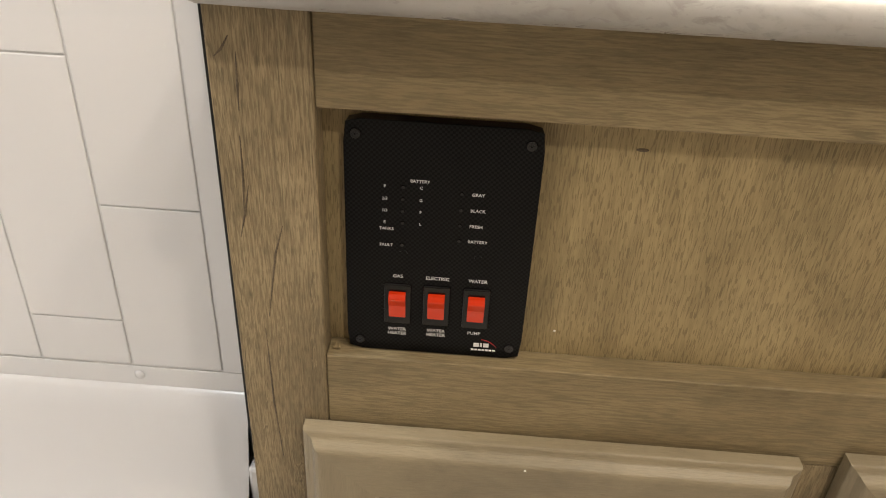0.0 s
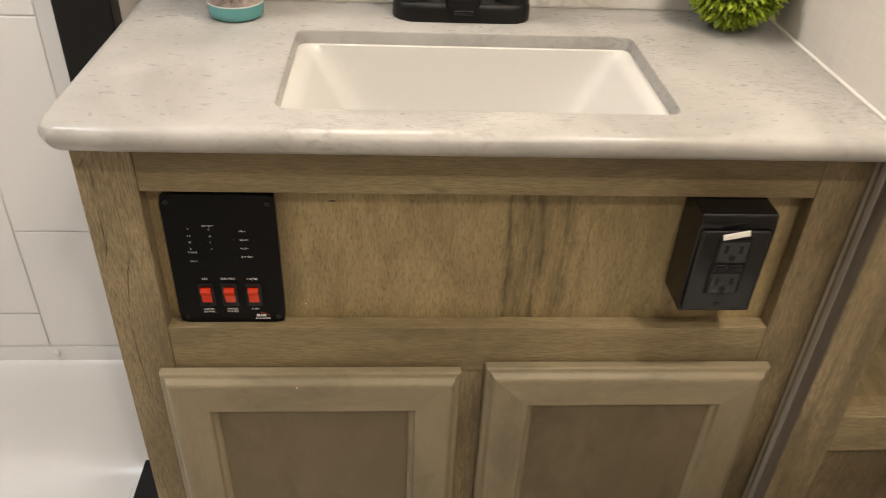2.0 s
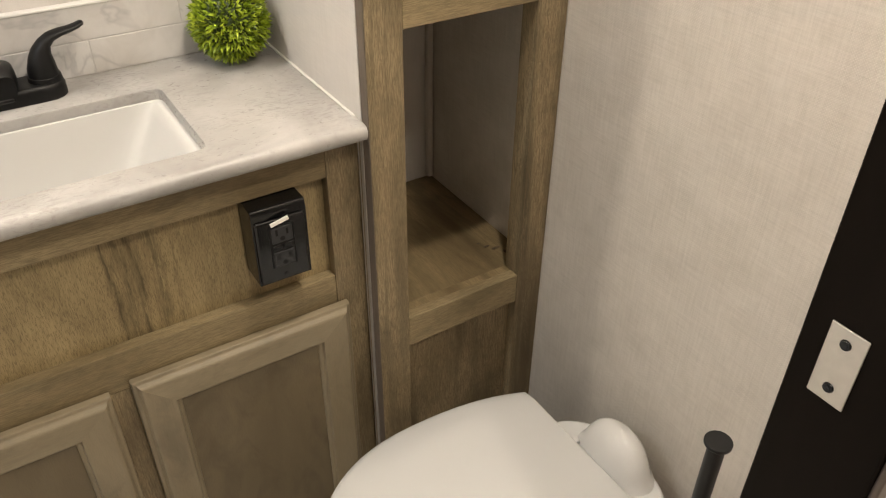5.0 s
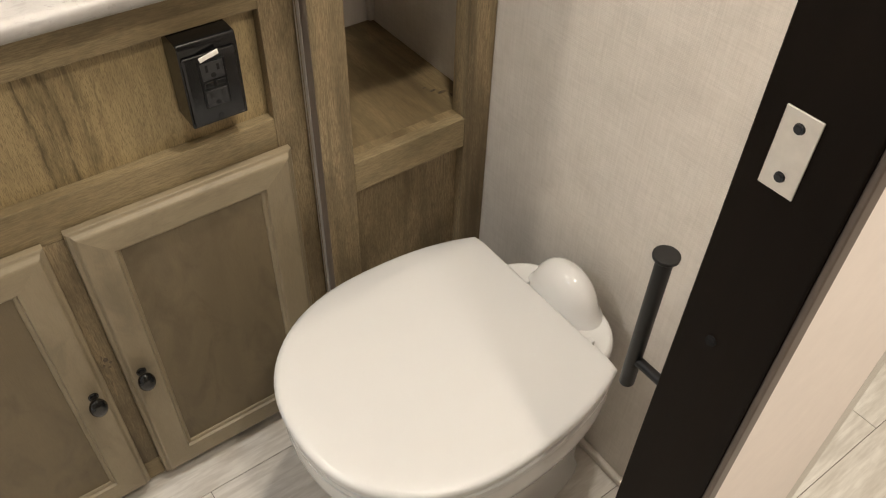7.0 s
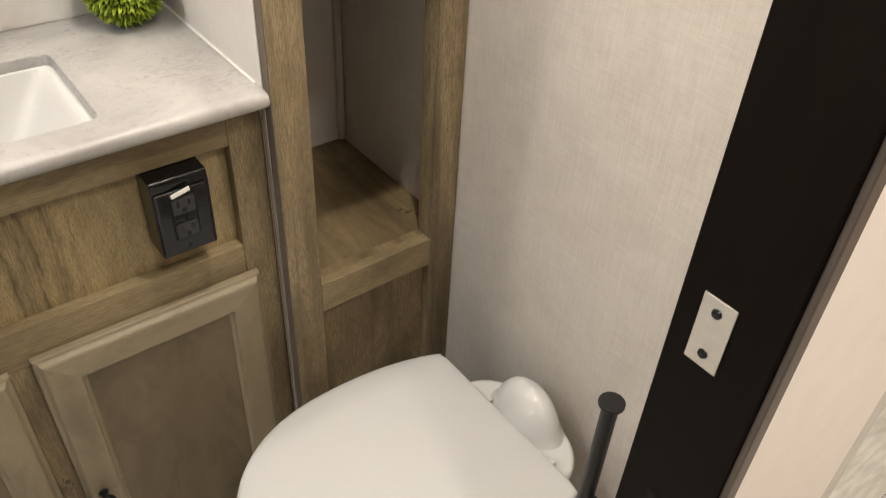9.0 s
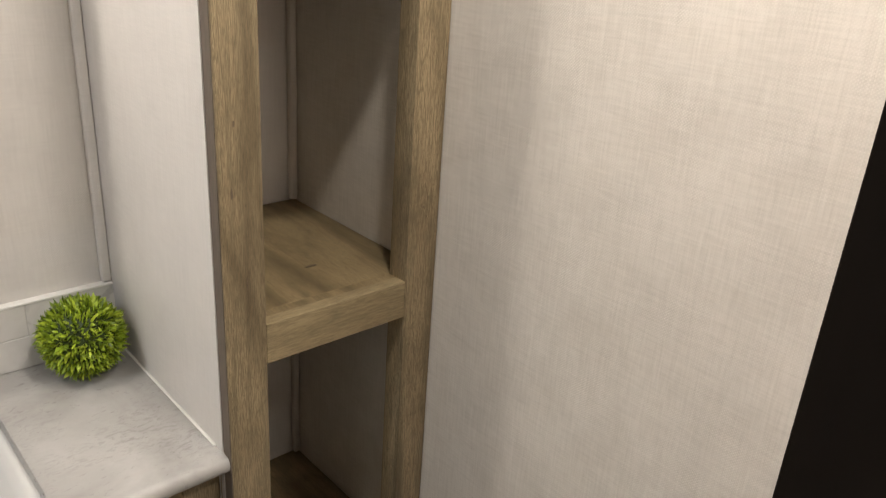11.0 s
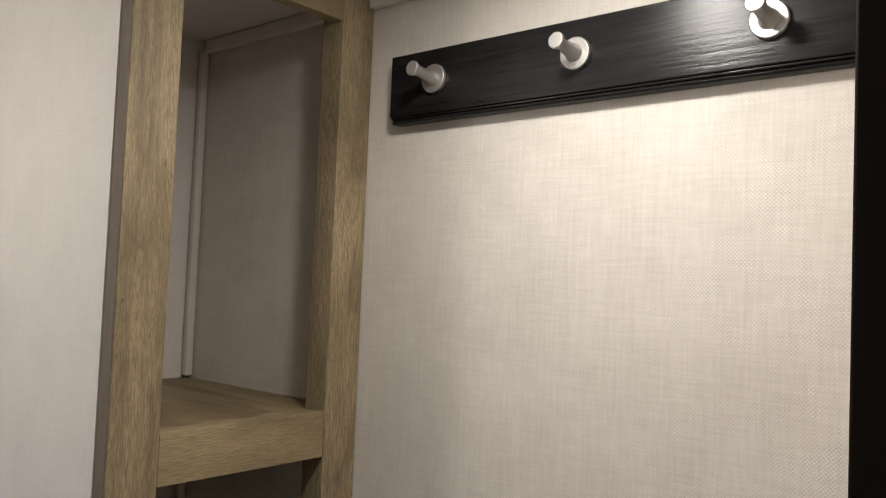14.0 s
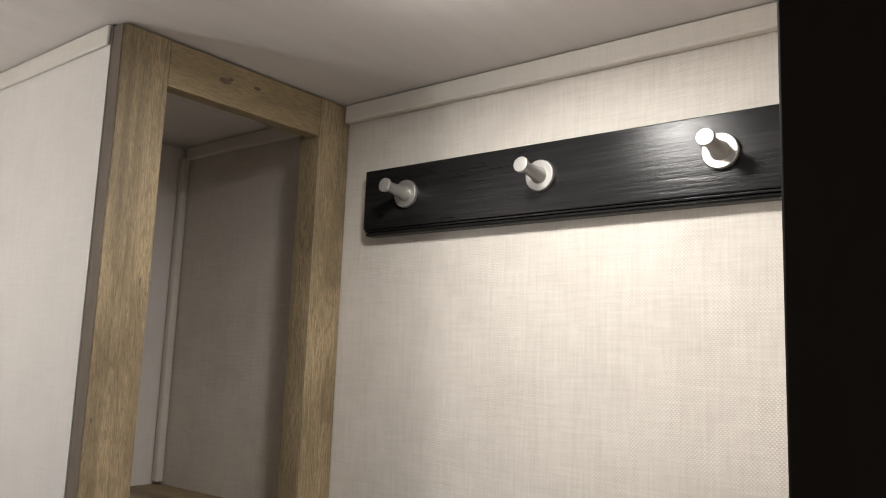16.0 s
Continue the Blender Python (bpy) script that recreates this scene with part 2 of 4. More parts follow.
sticker = plain("white_sticker", (0.82, 0.80, 0.76), 0.5, 0, 0.03, 60, 0.03)
white_print = plain("white_print", (0.80, 0.80, 0.80), 0.5, 0, 0.02, 60, 0.0)
red_print = plain("red_print", (0.5, 0.02, 0.02), 0.5, 0, 0.02, 60, 0.0)
dark_gap = plain("dark_gap_fill", (0.06, 0.045, 0.03), 0.6, 0, 0.2, 40, 0.1)
edge_brown = plain("dark_board_edge", (0.125, 0.098, 0.074), 0.7, 0, 0.2, 200, 0.2, stretch=(1, 1, 0.2))
knot_mat = plain("dark_wood_knot", (0.105, 0.076, 0.045), 0.6, 0, 0.6, 900, 0.3)
sill_white = plain("wall_end_paint", (0.80, 0.715, 0.66), 0.5, 0, 0.04, 30, 0.06)
lamp_glass, _n, _l, _b = material("lamp_diffuser", 0.4, 0, (0.9, 0.88, 0.82))
_b.inputs["Emission Color"].default_value = (1, 0.9, 0.75, 1)
_b.inputs["Emission Strength"].default_value = 9.0
mirror_mat, _n, _l, _b = material("mirror_silver", 0.02, 1.0, (0.9, 0.9, 0.9))


def make_counter():
    m, n, l, b = material("grey_stone_laminate", 0.3, spec=0.5)
    v = coords(n, l, (1, 1, 1), False)
    vs = coords(n, l, (0.6, 1.5, 1), False, (0, 0, 0.5))
    cloud = noise_tex(n, l, v, 7, 5, 0.6, 0.6)
    base = ramp(n, l, cloud, [(0.34, (0.285, 0.274, 0.259)), (0.5, (0.360, 0.349, 0.334)), (0.64, (0.425, 0.414, 0.398))])
    pit = noise_tex(n, l, vs, 105, 5, 0.7, 0.6)
    where = ramp(n, l, noise_tex(n, l, v, 6, 3), [(0.49, grey(0)), (0.62, grey(1))])
    pits = mix(n, l, 1.0, ramp(n, l, pit, [(0.51, grey(0)), (0.61, grey(1))]), where, "MULTIPLY")
    base = mix(n, l, mix(n, l, 0.55, grey(0), pits), base, (0.20, 0.188, 0.172))
    vein = noise_tex(n, l, vs, 4.2, 4, 0.55, 1.6)
    veins = ramp(n, l, vein, [(0.47, grey(0)), (0.5, grey(0.16)), (0.53, grey(0))])
    base = mix(n, l, veins, base, (0.38, 0.35, 0.32))
    l.new(base, b.inputs["Base Color"])
    l.new(ramp(n, l, pit, [(0.3, grey(0.24)), (0.7, grey(0.4))]), b.inputs["Roughness"])
    bump(n, l, b, pit, 0.2, 0.0005)
    return m


def make_marble():
    m, n, l, b = material("marble_look_tile", 0.2)
    v = coords(n, l, (1, 1, 1))
    cloud = noise_tex(n, l, v, 16, 4, 0.6, 1.0)
    base = ramp(n, l, cloud, [(0.3, (0.54, 0.52, 0.49)), (0.62, (0.63, 0.612, 0.585))])
    vein = noise_tex(n, l, v, 6, 4, 0.55, 1.3)
    base = mix(n, l, ramp(n, l, vein, [(0.47, grey(0)), (0.5, grey(0.55)), (0.53, grey(0))]), base, (0.36, 0.35, 0.345))
    l.new(base, b.inputs["Base Color"])
    bump(n, l, b, cloud, 0.04, 0.0006)
    return m


def make_floor():
    m, n, l, b = material("whitewashed_vinyl_plank", 0.36)
    v = coords(n, l, (0.12, 1, 1))
    v2 = coords(n, l, (0.35, 1, 1))
    fine = noise_tex(n, l, v, 120, 4, 0.6)
    band = noise_tex(n, l, v2, 14, 4, 0.55, 1.5)
    base = ramp(n, l, band, [(0.3, (0.60, 0.565, 0.51)), (0.55, (0.72, 0.69, 0.635)), (0.72, (0.77, 0.74, 0.69))])
    base = mix(n, l, ramp(n, l, fine, [(0.38, grey(0.35)), (0.6, grey(0))]), base, (0.36, 0.32, 0.27))
    streak = noise_tex(n, l, v, 26, 3, 0.6, 0.4)
    base = mix(n, l, ramp(n, l, streak, [(0.56, grey(0)), (0.70, grey(0.30))]), base, (0.36, 0.32, 0.28))
    l.new(base, b.inputs["Base Color"])
    bump(n, l, b, fine, 0.12, 0.0006)
    return m


def make_carbon():
    m, n, l, b = material("carbon_pattern_plate", 0.3, spec=0.12)
    v = coords(n, l, (1, 1, 1), False)
    c = n.new("ShaderNodeTexChecker")
    c.inputs["Scale"].default_value = 690
    l.new(v, c.inputs["Vector"])
    l.new(ramp(n, l, c.outputs["Fac"], [(0, (0.0010, 0.0010, 0.0011)), (1, (0.0085, 0.0085, 0.0092))]), b.inputs["Base Color"])
    bump(n, l, b, c.outputs["Fac"], 0.1, 0.0003)
    return m


def make_leaf():
    m, n, l, b = material("lime_green_plastic_grass", 0.45)
    g = n.new("ShaderNodeNewGeometry")
    l.new(ramp(n, l, g.outputs["Random Per Island"], [(0.0, (0.075, 0.115, 0.006)), (0.5, (0.26, 0.36, 0.016)), (1.0, (0.46, 0.55, 0.045))]), b.inputs["Base Color"])
    b.inputs["Subsurface Weight"].default_value = 0.0
    return m


def make_red():
    m, n, l, b = material("red_rocker_added_glow", 0.14, 0, (0.46, 0.024, 0.004))
    # weak emission stands in for light showing through the red plastic
    b.inputs["Emission Color"].default_value = (1.0, 0.06, 0.01, 1)
    b.inputs["Emission Strength"].default_value = 0.08
    return m


def make_soap():
    m, n, l, b = material("teal_liquid_soap", 0.12, 0, (0.16, 0.50, 0.50))
    b.inputs["Transmission Weight"].default_value = 0.35
    v = coords(n, l)
    l.new(ramp(n, l, noise_tex(n, l, v, 30), [(0.3, (0.14, 0.46, 0.47)), (0.7, (0.20, 0.55, 0.55))]), b.inputs["Base Color"])
    return m


counter_mat, marble_mat, floor_mat, carbon_mat, leaf_mat, red_mat, soap_mat = make_counter(), make_marble(), make_floor(), make_carbon(), make_leaf(), make_red(), make_soap()
label_mat = plain("pale_bottle_label", (0.66, 0.72, 0.72), 0.4, 0, 0.06, 40, 0.0)
blue_mat = plain("blue_label_band", (0.08, 0.35, 0.66), 0.4, 0, 0.05, 40, 0.0)
label_art = plain("mottled_label_picture", (0.30, 0.24, 0.22), 0.4, 0, 0.9, 130, 0.0)
grey_print = plain("grey_label_print", (0.16, 0.20, 0.22), 0.5, 0, 0.05, 40, 0.0)


# ---- building helpers ----
def box(bm, x0, x1, y0, y1, z0, z1, bevel=0.0, seg=2):
    made = bmesh.ops.create_cube(bm, size=1.0)["verts"]
    bmesh.ops.transform(bm, matrix=Matrix.LocRotScale(((x0 + x1) / 2, (y0 + y1) / 2, (z0 + z1) / 2), None, (x1 - x0, y1 - y0, z1 - z0)), verts=made)
    if bevel:
        edges = list({e for v in made for e in v.link_edges})
        bmesh.ops.bevel(bm, geom=edges, offset=bevel, segments=seg, affect="EDGES", profile=0.5)
    return bm


def cyl(bm, a, b, r0, r1=None, seg=24, bevel=0.0):
    a, b = Vector(a), Vector(b)
    r1 = r0 if r1 is None else r1
    d = b - a
    m = Matrix.Translation((a + b) / 2) @ d.to_track_quat("Z", "Y").to_matrix().to_4x4()
    made = bmesh.ops.create_cone(bm, cap_ends=True, segments=seg, radius1=r0, radius2=r1, depth=d.length, matrix=m)["verts"]
    if bevel:
        edges = [e for e in {e for v in made for e in v.link_edges} if len(e.link_faces) == 2 and e.calc_face_angle(0) > 0.8]
        bmesh.ops.bevel(bm, geom=edges, offset=bevel, segments=2, affect="EDGES", profile=0.5)
    return bm


def ball(bm, centre, rx, ry, rz, u=24, v=14):
    made = bmesh.ops.create_uvsphere(bm, u_segments=u, v_segments=v, radius=1.0)["verts"]
    bmesh.ops.transform(bm, matrix=Matrix.LocRotScale(centre, None, (rx, ry, rz)), verts=made)
    return bm


def rings(bm, loops, cap_first=True, cap_last=True, closed=True):
    """Skin a row of loops of points that all have the same length."""
    vs = [[bm.verts.new(p) for p in loop] for loop in loops]
    for a, b in zip(vs, vs[1:]):
        k = len(a)
        for i in range(k if closed else k - 1):
            bm.faces.new((a[i], a[(i + 1) % k], b[(i + 1) % k], b[i]))
    if cap_first:
        bm.faces.new(vs[0][::-1])
    if cap_last:
        bm.faces.new(vs[-1])
    return bm


def tube(bm, pts, radii, seg=14):
    """A round bar along points, with a radius (or a pair) at each."""
    loops = []
    for i, p in enumerate(pts):
        p = Vector(p)
        d = (Vector(pts[min(i + 1, len(pts) - 1)]) - Vector(pts[max(i - 1, 0)])).normalized()
        side = d.cross(Vector((0, 1, 0)))
        side = side.normalized() if side.length > 1e-4 else Vector((1, 0, 0))
        up = side.cross(d).normalized()
        ra, rb = radii[i] if isinstance(radii[i], tuple) else (radii[i], radii[i])
        loops.append([p + side * ra * math.cos(2 * math.pi * k / seg) + up * rb * math.sin(2 * math.pi * k / seg) for k in range(seg)])
    return rings(bm, loops)


def mesh_of(bm, name, mat, smooth=True):
    bmesh.ops.recalc_face_normals(bm, faces=bm.faces[:])
    me = bpy.data.meshes.new(name)
    normals = []
    if smooth:
        # area-weighted corner normals keep large faces flat beside their rounded edges
        bm.faces.index_update()
        limit = math.cos(radians(46))
        sized = [(f.normal.copy(), f.calc_area()) for f in bm.faces]
        for f in bm.faces:
            n0 = sized[f.index][0]
            for lp in f.loops:
                total = Vector()
                for g in lp.vert.link_faces:
                    n1, size = sized[g.index]
                    if n0.dot(n1) > limit:
                        total += n1 * size
                normals.append(total.normalized() if total.length > 1e-14 else n0)
    bm.to_mesh(me)
    bm.free()
    me.materials.append(mat)
    if smooth:
        me.shade_smooth()
        me.normals_split_custom_set(normals)
    return me


def part(name, bm, mat, parent=None, label="", smooth=True):
    ob = new(name, mesh_of(bm, name, mat, smooth))
    if parent:
        ob.parent = parent
        if not parent.parent:
            ob.matrix_parent_inverse = parent.matrix_basis.inverted()
    if label:
        ob["label"] = label
    return ob


def thing(name, at, label, category, group="", kind=""):
    ob = new(name)
    ob.empty_display_size = 0.05
    ob.location = at
    return tagged(ob, label, category, group, kind)


def block(name, dims, mat, label, category, bevel=0.0, kind="structure"):
    return tagged(part(name, box(bmesh.new(), *dims, bevel), mat), label, category, "", kind)


def text_mesh(words, size, mat, at, parent, name="lettering", align="CENTER", spin=None, spread=1.0):
    """Lettering in the built-in font, standing in the plane that faces -y."""
    cu = bpy.data.curves.new(name, "FONT")
    cu.body, cu.size, cu.align_x, cu.align_y, cu.resolution_u = words, size, align, "CENTER", 2
    cu.space_character, cu.offset = spread, 0.00003
    tmp = new(name, cu)
    me = bpy.data.meshes.new_from_object(tmp.evaluated_get(bpy.context.evaluated_depsgraph_get()))
    bpy.data.objects.remove(tmp)
    me.transform(Matrix.Translation(at) @ (spin or pose(0, 0, 0, 90, 0, 0)))
    me.materials.clear()
    me.materials.append(mat)
    ob = new(name, me)
    ob.parent = parent
    if not parent.parent:
        ob.matrix_parent_inverse = parent.matrix_basis.inverted()
    return ob


def sdf_rect(x, y, x0, x1, y0, y1, r):
    """Signed distance to a rectangle with one radius for its corners."""
    cx, cy, hx, hy = (x0 + x1) / 2, (y0 + y1) / 2, (x1 - x0) / 2 - r, (y1 - y0) / 2 - r
    dx, dy = abs(x - cx) - hx, abs(y - cy) - hy
    return math.hypot(max(dx, 0), max(dy, 0)) + min(max(dx, dy), 0) - r


def ray_loop(fn, centre, angles, inset=0.0, far=2.0):
    """Where rays from a centre leave the shape fn, moved inwards by inset."""
    out = []
    for a in angles:
        lo, hi = 0.0, far
        for _ in range(40):
            mid = (lo + hi) / 2
            if fn(centre[0] + mid * math.cos(a), centre[1] + mid * math.sin(a)) < -inset:
                lo = mid
            else:
                hi = mid
        out.append((centre[0] + lo * math.cos(a), centre[1] + lo * math.sin(a)))
    return out


# ---- structure ----
W, BACK, CEIL, TOP = 1.038, 0.31, 2.035, 2.12
block("wall_north", (-1.10, 2.46, BACK, BACK + 0.07, 0, TOP), wall_pale, "pale textured wall panel behind the vanity", "wall")
block("wall_east", (W, W + 0.034, -0.710, BACK - 0.002, 0, CEIL), wall_mat, "beige linen-textured wallpaper wall beside the toilet", "wall")
block("wall_west", (-1.16, -1.10, -2.2, BACK + 0.07, 0, TOP), wall_pale, "plain pale wall closing the shower end", "wall")
block("wall_doorway_right", (0.7605, W - 0.001, -0.710, -0.632, 0, CEIL), sill_white, "narrow pale wall beside the doorway", "wall")
block("wall_doorway_left", (-1.10, -0.02, -0.714, -0.638, 0, CEIL), wall_mat, "beige wallpaper wall beside the doorway", "wall")
block("wall_header", (-1.10, W + 0.034, -0.714, -0.66, CEIL + 0.032, TOP), wall_pale, "plain pale wall above the doorway", "wall")
# two added walls close the hall out of view, dark to limit bounce light
block("wall_south", (-1.16, 2.46, -2.26, -2.2, 0, TOP), hall_mat, "unseen dark wall closing the far side of the hall", "wall")
block("wall_hall_east", (2.40, 2.46, -2.2, BACK, 0, TOP), hall_mat, "unseen dark wall closing the end of the hall", "wall")
block("ceiling", (-1.10, W + 0.034, -0.714, BACK, CEIL + 0.002, CEIL + 0.03), ceiling_mat, "low greyish vinyl-covered ceiling", "ceiling")
block("ceiling_hall", (-1.16, 2.46, -2.26, BACK + 0.07, TOP + 0.002, TOP + 0.03), ceiling_mat, "plain ceiling over the hall", "ceiling")

jamb = thing("door_frame", (0.75, -0.671, 0), "dark espresso door frame with a strike plate", "door frame", kind="structure")
part("jamb", box(bmesh.new(), 0.742, 0.7603, -0.7085, -0.631, 0.0, CEIL, 0.002), jamb_mat, jamb)
part("jamb_edge", box(bmesh.new(), 0.7445, 0.7603, -0.7145, -0.7087, 0.0, CEIL, 0.0015), jamb_edge_mat, jamb, "thin brown edge strip")
bm = box(bmesh.new(), 0.7403, 0.7418, -0.6750, -0.6490, 0.956, 1.015, 0.0006)
strike = part("strike_plate", bm, strike_mat, jamb, "satin steel strike plate")
for z in (1.0040, 0.9675):
    bm = cyl(bmesh.new(), (0.7390, -0.662, z), (0.7404, -0.662, z), 0.0034, 0.0040, 18)
    cyl(bm, (0.7386, -0.662, z), (0.7392, -0.662, z), 0.0022, 0.0022, 6)
    part("screw", bm, black_gloss, strike, "black screw")
bm = cyl(bmesh.new(), (0.7390, -0.662, 0.804), (0.7422, -0.662, 0.804), 0.0042, 0.0046, 16)
box(bm, 0.7386, 0.7392, -0.6635, -0.6605, 0.8005, 0.8075, 0.0004)
part("screw_hole", bm, hole_mat, jamb, "dark screw hole")

# trims
block("crown_trim_east", (W - 0.012, W - 0.0005, -0.631, -0.044, CEIL - 0.022, CEIL + 0.001), trim_mat, "wallpaper-wrapped crown trim", "trim", 0.0025)
block("crown_trim_panel", (0.7275, 0.7314, -0.0238, 0.300, CEIL - 0.020, CEIL + 0.001), trim_mat, "wallpaper-wrapped crown trim", "trim", 0.0025)
block("crown_trim_north", (-0.02, 0.7222, BACK - 0.010, BACK - 0.0005, CEIL - 0.020, CEIL + 0.001), trim_mat, "wallpaper-wrapped crown trim", "trim", 0.0025)
block("baseboard_east", (W - 0.013, W - 0.0005, -0.631, -0.044, 0.001, 0.018), trim_mat, "slim pale base trim at the floor", "trim", 0.004)
block("corner_trim", (0.718, 0.7314, BACK - 0.013, BACK - 0.0005, 0.985, CEIL - 0.0205), wall_pale, "slim corner bead between wall panels", "trim", 0.003)

# ---- tall open cabinet ----
CY0, CY1 = -0.043, -0.024
cab = thing("linen_cabinet", (0.888, 0.13, 0), "tall weathered-oak open cabinet with three empty cubbies", "cabinet")
part("stile", box(bmesh.new(), 0.7337, 0.784, CY0, -0.008, 0.0, CEIL, 0.0012), oak_z, cab)
part("stile", box(bmesh.new(), 0.988, W - 0.001, CY0, -0.008, 0.0, CEIL, 0.0012), oak_z, cab)
part("edge_band", box(bmesh.new(), 0.7327, 0.7336, CY0 + 0.0014, -0.0242, 0.8622, CEIL - 0.001), edge_brown, cab, "darker side edge of the stile")
# below the counter this dark brown paints in the stile's side shadow
part("edge_band", box(bmesh.new(), 0.7327, 0.7336, CY0 + 0.0014, -0.0242, 0.0, 0.8612), edge_brown, cab, "darker side edge of the stile")
for z0, z1 in ((0.0, 0.050), (0.494, 0.549), (0.998, 1.050), (1.489, 1.540), (1.987, CEIL)):
    part("rail", box(bmesh.new(), 0.7842, 0.9878, CY0 + 0.0006, CY1, z0, z1, 0.0012), oak_x, cab)
for x, z, w, h in ((0.851, 2.013, 0.0075, 0.0035), (0.858, 2.017, 0.0030, 0.0018), (0.893, 2.017, 0.0045, 0.0020), (0.774, 1.790, 0.0015, 0.0050), (0.7395, 1.662, 0.0018, 0.0030), (0.781, 1.779, 0.0010, 0.0032), (0.748, 1.214, 0.0016, 0.0075), (0.762, 1.108, 0.0012, 0.0090), (0.753, 1.287, 0.0016, 0.0042)):
    part("knot", ball(bmesh.new(), (x, CY0 + 0.0004, z), w, 0.0007, h, 14, 8), knot_mat, cab, "dark wood knot")
part("knot", ball(bmesh.new(), (0.915, 0.069, 1.0484), 0.0095, 0.0040, 0.0006, 14, 8), knot_mat, cab, "dark wood knot")
part("lower_panel", box(bmesh.new(), 0.775, 1.0, -0.0235, -0.018, 0.04, 0.505), oak_z, cab)
for z in (0.549, 1.050, 1.540):
    part("shelf_nosing", box(bmesh.new(), 0.7842, 0.9878, CY1 + 0.0002, -0.0080, z - 0.0165, z - 0.0015), oak_y, cab)
    part("shelf", box(bmesh.new(), 0.7455, W - 0.0005, -0.0078, BACK - 0.001, z - 0.0165, z - 0.0015, 0.001), oak_y, cab)
for x, y, w, h in ((0.992, 0.052, 0.0060, 0.0030), (1.003, 0.040, 0.0085, 0.0036), (1.012, 0.022, 0.0030, 0.0080), (0.985, 0.066, 0.0040, 0.0022)):
    part("knot", ball(bmesh.new(), (x, y, 0.5475), w, h, 0.0006, 14, 8), knot_mat, cab, "dark wood knot")
part("side_panel", box(bmesh.new(), 0.7315, 0.7336, -0.0240, BACK - 0.0005, 0.8620, CEIL, 0.0), wall_pale, cab, "pale textured wall panel side")
part("edge_strip", box(bmesh.new(), 0.7315, 0.7336, -0.0240, -0.0165, 0.0, 0.8612, 0.0), gap_strip, cab, "pale edge strip beside the vanity")
part("inner_side", box(bmesh.new(), 0.7368, 0.7450, -0.0076, BACK - 0.001, 0.0, CEIL), wall_mat, cab)
part("top_board", box(bmesh.new(), 0.7455, W - 0.0005, CY1 + 0.0008, BACK - 0.001, CEIL - 0.003, CEIL - 0.0002), ceiling_mat, cab)
for z0, z1 in ((0.5505, 1.0325), (1.0515, 1.5225), (1.5415, 2.0160)):
    part("corner_bead", box(bmesh.new(), W - 0.013, W - 0.0008, 0.296, 0.3085, z0, z1, 0.003), trim_mat, cab)
part("corner_bead", box(bmesh.new(), W - 0.011, W - 0.0008, CY1 + 0.001, 0.2955, 2.0120, 2.0318, 0.003), trim_mat, cab)

# ---- vanity ----
van = thing("vanity_cabinet", (0.37, 0.14, 0), "weathered-oak vanity cabinet with two taupe doors", "vanity cabinet")
part("stile", box(bmesh.new(), 0.004, 0.057, 0.0, 0.019, 0.0, 0.8610, 0.0012), oak_z, van)
part("stile", box(bmesh.new(), 0.689, 0.7366, 0.0, 0.019, 0.0, 0.8610, 0.0012), oak_z, van)
part("stile", box(bmesh.new(), 0.340, 0.410, 0.0008, 0.019, 0.0605, 0.5795, 0.0012), oak_z, van)
part("rail", box(bmesh.new(), 0.0572, 0.6888, 0.0006, 0.019, 0.804, 0.8610, 0.0012), oak_x, van)
part("rail", box(bmesh.new(), 0.0572, 0.6888, 0.0006, 0.019, 0.580, 0.642, 0.0012), oak_x, van)
part("rail", box(bmesh.new(), 0.0572, 0.6888, 0.0006, 0.019, 0.012, 0.060, 0.0012), oak_x, van)
part("recessed_panel", box(bmesh.new(), 0.045, 0.700, 0.0195, 0.024, 0.610, 0.830), oak_back, van, "streaky oak panel set back in the frame")
part("side_panel", box(bmesh.new(), 0.0042, 0.0160, 0.0195, BACK - 0.02, 0.0, 0.8610), oak_z, van)
# board behind the bottom rail, its dark colour standing for the shaded gap
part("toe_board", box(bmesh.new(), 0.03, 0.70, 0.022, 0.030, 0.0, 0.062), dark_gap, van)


def cabinet_door(x0, x1, z0, z1):
    """A flat panel in four moulded edges, each swept from mitre to mitre."""
    d = part("door", box(bmesh.new(), x0 + 0.045, x1 - 0.045, -0.0105, -0.0055, z0 + 0.045, z1 - 0.045), door_panel, van, "flat recessed taupe door")
    s = 0.050
    prof = [(0.0, -0.0012), (0.0, -0.0098), (0.0010, -0.0112), (0.0028, -0.0118), (0.0050, -0.0122), (0.0066, -0.0140), (0.0082, -0.0176), (0.0096, -0.0191), (0.0116, -0.0198), (0.0150, -0.0200),
            (s - 0.0040, -0.0200), (s - 0.0016, -0.0194), (s - 0.0006, -0.0176), (s + 0.0004, -0.0150), (s + 0.0022, -0.0146), (s + 0.0046, -0.0140), (s + 0.0060, -0.0122), (s + 0.0062, -0.0100), (s + 0.0062, -0.0012)]
    corners = (x0, z0), (x1, z0), (x1, z1), (x0, z1)
    inward = (1, 1), (-1, 1), (-1, -1), (1, -1)
    for k, (name, mat) in enumerate((("door_rail", door_x), ("door_stile", door_z), ("door_rail", door_x), ("door_stile", door_z))):
        ends = []
        for q in (k, (k + 1) % 4):
            (cx, cz), (ix, iz) = corners[q], inward[q]
            ends.append([(cx + ix * u, y, cz + iz * u) for u, y in prof])
        part(name, rings(bmesh.new(), ends), mat, d)
    return d


